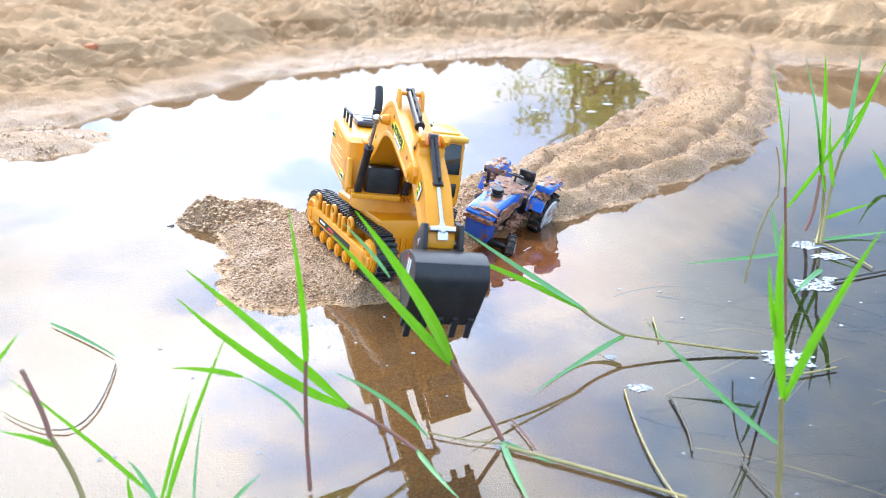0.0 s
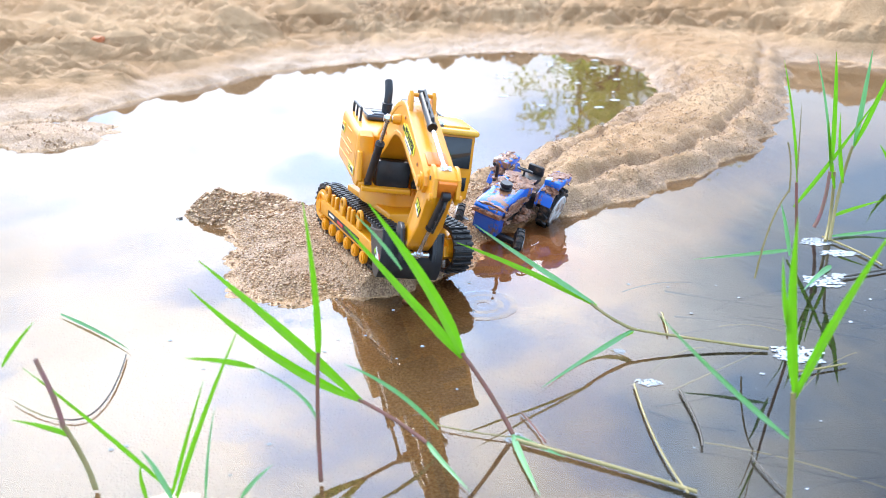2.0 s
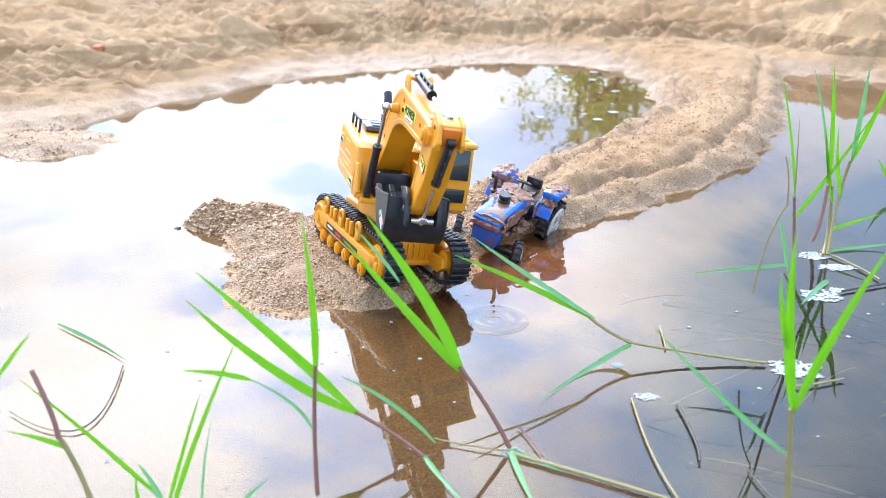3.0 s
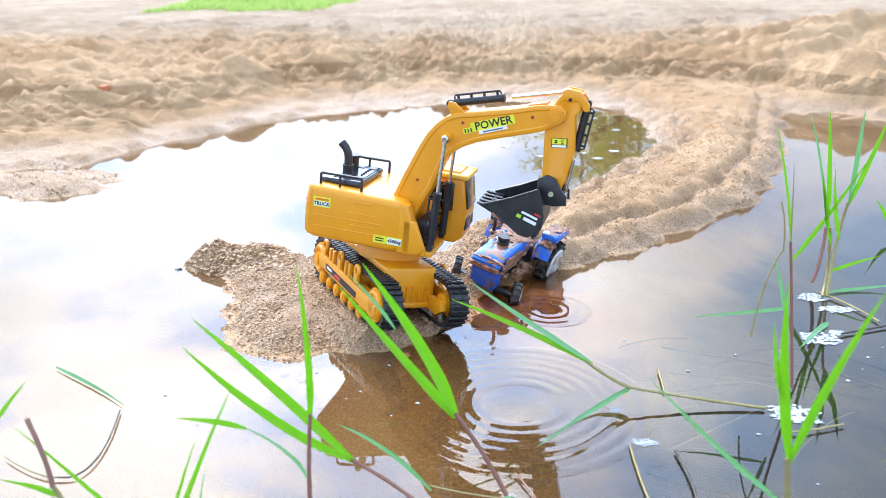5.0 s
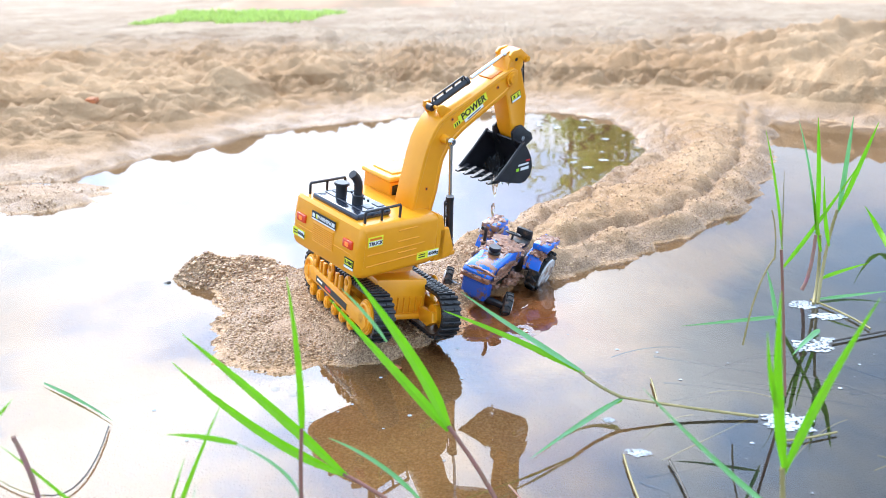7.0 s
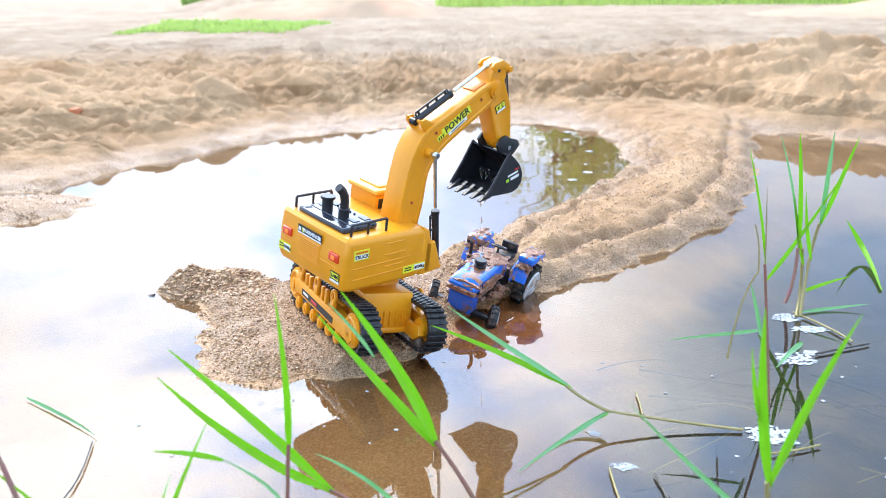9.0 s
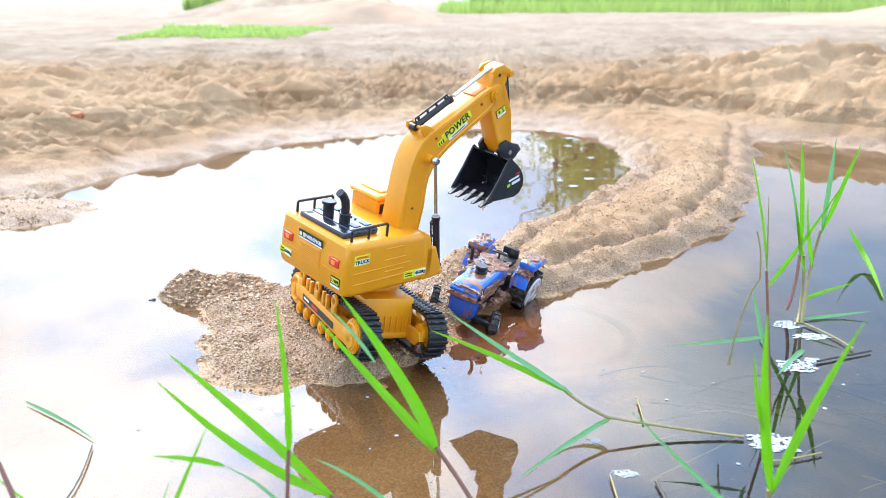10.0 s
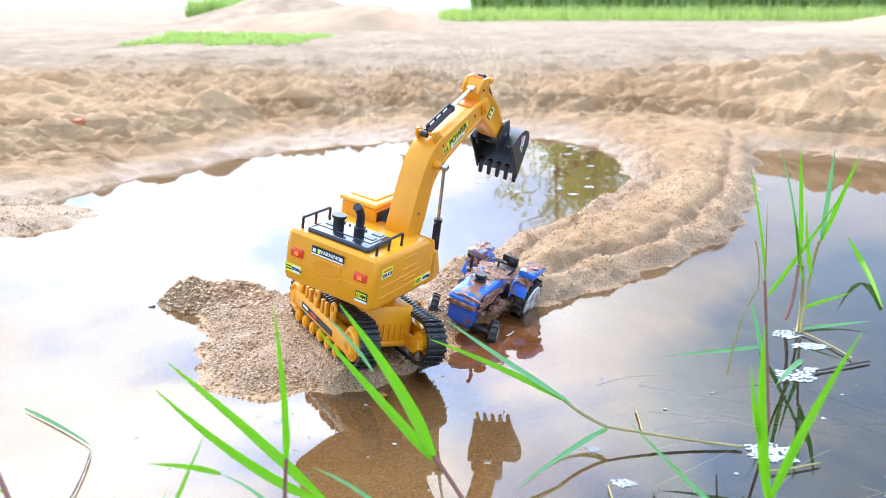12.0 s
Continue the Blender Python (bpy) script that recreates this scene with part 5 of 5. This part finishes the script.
tuft_field("far_grass", -1.0, 16, 24, 31, 6000, 0.5, 0.03, FAR_GREEN, "bright green grass strip beyond the sand", 1)
tuft_field("far_grass", -3.35, -1.7, 8.0, 10.8, 6000, 0.05, 0.018, FAR_GREEN, "low green grass patch on the sand", 2)
tuft_field("far_grass", 0, 14, 29, 33, 9000, 1.9, 0.07, FAR_GREEN, "tall pale green grass before the trees", 4)
tuft_field("far_grass", -8.4, -5.2, 25, 31, 4000, 0.8, 0.06, FAR_GREEN, "tall green weeds far off", 3)


def earth_mound(x, y, long, deep, tall, lean, seed):
    """A long heap of red earth, higher at one end."""
    nx, ny = 60, 24
    verts, faces = [], []
    for j in range(ny + 1):
        for i in range(nx + 1):
            u, v = 2 * i / nx - 1, 2 * j / ny - 1
            k = max(0.0, 1 - v * v) * max(0.0, 1 - u ** 4) * (0.5 + 0.5 * lean * u)
            px, py = x + long * u, y + deep * v
            q = Vector((px * 0.9, py * 0.9, seed))
            verts.append((px, py, rise(px, py) - 0.03 + tall * k * (1 + 0.35 * noise.noise(q) + 0.18 * noise.noise(q * 3.1))))
    for j in range(ny):
        for i in range(nx):
            k = j * (nx + 1) + i
            faces.append((k, k + 1, k + nx + 2, k + nx + 1))
    me = bpy.data.meshes.new("earth_mound")
    me.from_pydata(verts, [], faces)
    me.materials.append(RED_EARTH)
    for f in me.polygons:
        f.use_smooth = True
    tagged(new("earth_mound", me), "long heap of bare reddish earth beyond the sand", "mound", "earth mounds")


earth_mound(-2.6, 15.0, 2.1, 1.3, 0.72, 0.45, 3)
earth_mound(6.3, 12.0, 2.6, 1.2, 0.55, 0.6, 8)


def tree(x, y, tall, wide, seed):
    rnd = random.Random(seed)
    z = rise(x, y)
    t = thing("tree", "leafy green tree far behind the sand bank", "tree", (x, y, z), "trees behind the bank")
    limbs = [tube([(0, 0, -0.3), (0.1, 0, tall * 0.25), (-0.05, 0.1, tall * 0.55), (0.1, 0, tall * 0.85)], 0.16, 10, 0.3)]
    for i in range(9):
        a, h = rnd.uniform(0, 6.28), tall * rnd.uniform(0.3, 0.75)
        limbs.append(tube([(0, 0, h), (0.45 * wide * math.cos(a), 0.45 * wide * math.sin(a), h + tall * 0.1), (0.8 * wide * math.cos(a), 0.8 * wide * math.sin(a), h + tall * 0.17)], 0.06, 7, 0.3))
    part("trunk", merge(*limbs), BARK, t)
    verts, faces = [], []
    clumps = [(Vector((rnd.gauss(0, 0.45) * wide, rnd.gauss(0, 0.45) * wide, tall * rnd.uniform(0.36, 1.0))), rnd.uniform(0.25, 0.6)) for _ in range(26)]
    for c, r in clumps:
        for _ in range(75):
            p = c + Vector((rnd.gauss(0, r), rnd.gauss(0, r), rnd.gauss(0, r * 0.7)))
            u = Vector((rnd.uniform(-1, 1), rnd.uniform(-1, 1), rnd.uniform(-1, 1))).normalized() * 0.13
            v = u.orthogonal().normalized() * 0.07
            k = len(verts)
            verts += [p - u, p + v, p + u, p - v]
            faces.append((k, k + 1, k + 2, k + 3))
    me = bpy.data.meshes.new("crown")
    me.from_pydata([tuple(v) for v in verts], [], faces)
    me.materials.append(CROWN)
    crown = new("crown", me)
    crown.parent = t


for i, (x, y, tall, wide) in enumerate(((3.8, 38, 10.6, 2.6), (6.5, 39, 10.0, 2.8), (9.0, 40, 10.4, 2.6), (5.2, 36, 8.4, 2.6), (7.8, 36.5, 9.0, 2.7))):
    tree(x, y, tall, wide, 20 + i)

# --- crumbs and grains of sand
def crumbs(name, regions, label, seed):
    rnd = random.Random(seed)
    base = bmesh.new()
    bmesh.ops.create_icosphere(base, subdivisions=1, radius=1)
    bv = [v.co.copy() for v in base.verts]
    bf = [[v.index for v in f.verts] for f in base.faces]
    base.free()
    verts, faces = [], []
    for x0, x1, y0, y1, count, big in regions:
        for _ in range(count):
            x, y = rnd.uniform(x0, x1), rnd.uniform(y0, y1)
            z = rise(x, y)
            if z < 0.001:
                continue
            s = big * rnd.uniform(0.25, 1.0) ** 2 + 0.0004
            if noise.noise(Vector((x * 18, y * 18, 0))) + rnd.uniform(-0.5, 0.5) < -0.2:
                continue
            k = len(verts)
            sx, sy, sz = s * rnd.uniform(0.7, 1.3), s * rnd.uniform(0.7, 1.3), s * rnd.uniform(0.6, 1.0)
            verts += [(x + v.x * sx * rnd.uniform(0.8, 1.2), y + v.y * sy * rnd.uniform(0.8, 1.2), z + s * 0.25 + v.z * sz) for v in bv]
            faces += [[k + i for i in f] for f in bf]
    me = bpy.data.meshes.new(name)
    me.from_pydata(verts, [], faces)
    me.materials.append(GRAIN)
    return tagged(new(name, me), label, "sand", kind="stuff")


crumbs("sand_crumbs", ((-0.43, 0.05, 0.85, 1.32, 44000, 0.0014), (-0.43, -0.25, 1.15, 1.28, 1900, 0.0036), (0.02, 0.75, 1.2, 2.4, 32000, 0.0015), (-1.1, -0.78, 1.56, 1.9, 1600, 0.0022)), "loose crumbs of coarse sand", 5)
for i, (x, y, s, mat, words) in enumerate(((-0.428, 1.185, 0.006, STEM_DARK, "small dark pebble at the waterline"), (-0.155, 0.845, 0.009, PEBBLE, "brown pebble standing out of the water"), (-0.178, 0.848, 0.005, PEBBLE, "brown pebble standing out of the water"), (-0.045, 0.895, 0.008, ORANGE_STONE, "orange brown stone under the water"), (-1.20, 2.62, 0.022, ORANGE_STONE, "orange stone on the sand bank"))):
    st = part("stone", ball((0, 0, 0), s, 2, (1, 0.8, 0.55), 0.5, i), mat)
    st.location = (x, y, rise(x, y) + s * 0.25)
    tagged(st, words, "stone")

EXC = excavator()
tractor()


# --- water that runs out of the bucket, and the rings that drops raise
CLEAR = bpy.data.materials.new("clear_water")
CLEAR.use_nodes = True
c_b = CLEAR.node_tree.nodes["Principled BSDF"]
c_b.inputs["Transmission Weight"].default_value, c_b.inputs["Roughness"].default_value, c_b.inputs["IOR"].default_value = 1.0, 0.02, 1.33


def drops():
    rnd = random.Random(77)
    made = []
    t = 6.93
    while t < 12.2:
        r = rnd.uniform(0.0012, 0.0019) if t > 8.2 else rnd.uniform(0.0018, 0.0032)
        k = rnd.uniform(3, 4.5)
        bm = ball((0, 0, 0), r, 2, (1, 1, k), 0.25, len(made))
        ob = part("water_drop", bm, CLEAR)
        tagged(ob, "clear water drop running from the bucket", "water drop", "water drops")
        made.append((t, ob, Vector((rnd.uniform(0.030, 0.050), rnd.uniform(-0.025, 0.025), rnd.uniform(0.022, 0.030))), rnd.uniform(-0.004, 0.004)))
        t += rnd.uniform(0.022, 0.038) if t < 7.6 else rnd.uniform(0.035, 0.060) if t < 10.2 else rnd.uniform(0.25, 0.4)
    return made


DROPS = drops()
RINGS = []
# centre, time of the splash, reach
for cx, cy, t0, reach in ((0.045, 0.885, 1.85, 9), (0.060, 0.880, 2.85, 7), (0.088, 0.785, 4.40, 10), (0.135, 1.045, 4.75, 8), (0.038, 0.759, 5.30, 4), (0.108, 1.010, 6.95, 8), (0.062, 0.890, 7.2, 4), (0.160, 1.075, 9.1, 7)):
    rip = thing("ripple", "rings of small waves spreading on the water", "ripple", (cx, cy, 0), "ripples")
    for i in range(reach):
        r, w, n = 0.016 + 0.0165 * i, 0.0086, 72
        top = 0.00036 * (1 - 0.05 * i)
        bm = bmesh.new()
        rows = [[bm.verts.new(((r + u * w) * math.cos(2 * math.pi * k / n), (r + u * w) * math.sin(2 * math.pi * k / n), 0.0003 + top * (0.5 + 0.5 * math.cos(math.pi * u)))) for k in range(n)] for u in (-1, -0.66, -0.33, 0, 0.33, 0.66, 1)]
        for u, v in zip(rows, rows[1:]):
            for k in range(n):
                bm.faces.new((u[k], u[(k + 1) % n], v[(k + 1) % n], v[k]))
        RINGS.append((t0 + r / 0.24, part("wave", bm, WATER, rip)))


# --- what moves
# seconds; degrees: swing of the house, boom above the house, stick, bucket
TURNS = [(0.0, -72.5, 12.0, -30.5, -64.5), (0.5, -72.5, 4.1, -61.1, -102.3), (1.0, -72.2, -1.6, -92.5, -131.3), (1.5, -72.3, -1.5, -103.5, -139.5), (2.0, -72.3, 8.2, -117.1, -171.7),
         (2.5, -72.2, 14.4, -113.3, -175.0), (3.0, -72.2, 23.0, -109.1, -179.0), (3.2, -71.8, 34.0, -102.6, -181.0), (3.8, -71.5, 42.0, -88.0, -176.0), (4.45, -68.0, 42.4, -86.2, -171.0),
         (4.8, -36.2, 42.4, -86.1, -169.8), (5.0, -11.1, 43.3, -84.7, -163.5), (5.2, 10.8, 43.4, -84.3, -161.0), (5.5, 40.1, 43.0, -85.8, -152.7), (5.8, 46.0, 42.8, -84.0, -149.0),
         (6.5, 46.8, 42.6, -82.5, -147.6), (6.8, 47.0, 43.6, -81.0, -147.0), (7.0, 47.0, 55.7, -65.8, -141.2), (7.5, 46.9, 55.4, -66.8, -140.0), (9.5, 46.7, 58.2, -61.5, -127.2),
         (10.5, 46.2, 58.7, -62.4, -127.8), (11.0, 60.5, 57.4, -60.1, -123.9), (11.5, 62.5, 57.1, -59.1, -123.9), (12.0, 62.8, 51.3, -32.2, -61.0)]


def glide(t, col):
    """Steady interpolation through TURNS without overshoot."""
    T = [r[0] for r in TURNS]
    V = [r[col] for r in TURNS]
    i = max(0, min(len(T) - 2, sum(1 for v in T if v <= t) - 1))
    slope = [(V[k + 1] - V[k]) / (T[k + 1] - T[k]) for k in range(len(T) - 1)]

    def at(k):
        if k == 0 or k == len(T) - 1:
            return slope[0] if k == 0 else slope[-1]
        a, b = slope[k - 1], slope[k]
        return 0.0 if a * b <= 0 else 2 * a * b / (a + b)

    w = T[i + 1] - T[i]
    s = (t - T[i]) / w
    return (2 * s ** 3 - 3 * s * s + 1) * V[i] + (s ** 3 - 2 * s * s + s) * w * at(i) + (3 * s * s - 2 * s ** 3) * V[i + 1] + (s ** 3 - s * s) * w * at(i + 1)


def lift(a):
    return Matrix.Rotation(radians(-a), 4, "Y")


def pointing(a, b, side):
    """A pose at a whose x looks to b and whose y keeps to side."""
    x = (b - a).normalized()
    z = x.cross(side).normalized()
    y = z.cross(x)
    return Matrix(((x.x, y.x, z.x, a.x), (x.y, y.y, z.y, a.y), (x.z, y.z, z.z, a.z), (0, 0, 0, 1)))


def stance(t):
    """The poses of all moving parts in the excavator's space."""
    swing, b, s, k = (glide(t, c) for c in (1, 2, 3, 4))
    H = Matrix.Rotation(radians(1.4739), 4, "X") @ Matrix.Rotation(radians(10.9955), 4, "Y") @ Matrix.Rotation(radians(swing), 4, "Z") @ lift(5.0)
    B = H @ Matrix.Translation(BOOM_O) @ lift(b)
    root = H @ Matrix.Translation(BOOM_O)
    S = Matrix.Translation(B @ BOOM_TIP) @ H.to_3x3().to_4x4() @ lift(s)
    K = Matrix.Translation(S @ STICK_TIP) @ H.to_3x3().to_4x4() @ lift(k)
    side = H.to_3x3() @ Vector((0, 1, 0))
    out = {"house": H, "boom": B, "stick": S, "bucket": K}
    for i in (-1, 1):
        a, c = H @ Vector((CYL_FOOT.x, BOOM_O.y + i * CYL_FOOT.y, CYL_FOOT.z)), B @ Vector((BALL.x, i * BALL.y, BALL.z))
        out["lift", i] = (pointing(a, c, side), pointing(c, 2 * c - a, side))
    for name, a, c in (("crowd", B @ STICK_CYL, S @ STICK_PIN), ("curl", S @ BUCKET_CYL, K @ BUCKET_PIN)):
        out[name] = (pointing(a, c, side), pointing(c, 2 * c - a, side))
    return out


def motions():
    times = [i / 10 for i in range(121)]
    poses = [stance(t) for t in times]
    for key, ob in EXC.items():
        if isinstance(ob, tuple):
            for j in (0, 1):
                walk(ob[j], [(t, p[key][j]) for t, p in zip(times, poses)])
        else:
            walk(ob, [(t, p[key]) for t, p in zip(times, poses)])
    # a drop is scooped up, rides in the bucket, and falls
    for t0, ob, inside, jitter in DROPS:
        start = min(t0, 11.95)
        rows = []
        for t, p in zip(times, poses):
            if t < 1.8 or t > start - 0.04:
                continue
            rows.append((t, Matrix.Translation(HOUSE_O + p["bucket"] @ inside)))
        sunk = Matrix.Translation(Vector((rows[0][1].translation.x, rows[0][1].translation.y, -0.09)))
        rows = [(0.0, sunk), (1.6, sunk)] + rows
        lip = HOUSE_O + stance(start)["bucket"] @ Vector((0.078, -0.030 + jitter, -0.001))
        for k in range(7):
            q = 0.04 * k
            if start + q <= 12.0:
                rows.append((start + q, Matrix.Translation(lip - Vector((0, 0, 4.9 * q * q)))))
        if start + 0.3 < 12.0:
            rest = Matrix.Translation((lip.x, lip.y, -0.05))
            rows += [(start + 0.3, rest), (12.0, rest)]
        walk(ob, rows)
    for t0, ob in RINGS:
        low, high = Matrix.Translation((0, 0, -0.16)), Matrix.Translation((0, 0, 0))
        walk(ob, [(0.0, low), (t0 - 0.1, low), (t0, high), (t0 + 0.40, high), (t0 + 0.70, low), (12.0, low)])


motions()
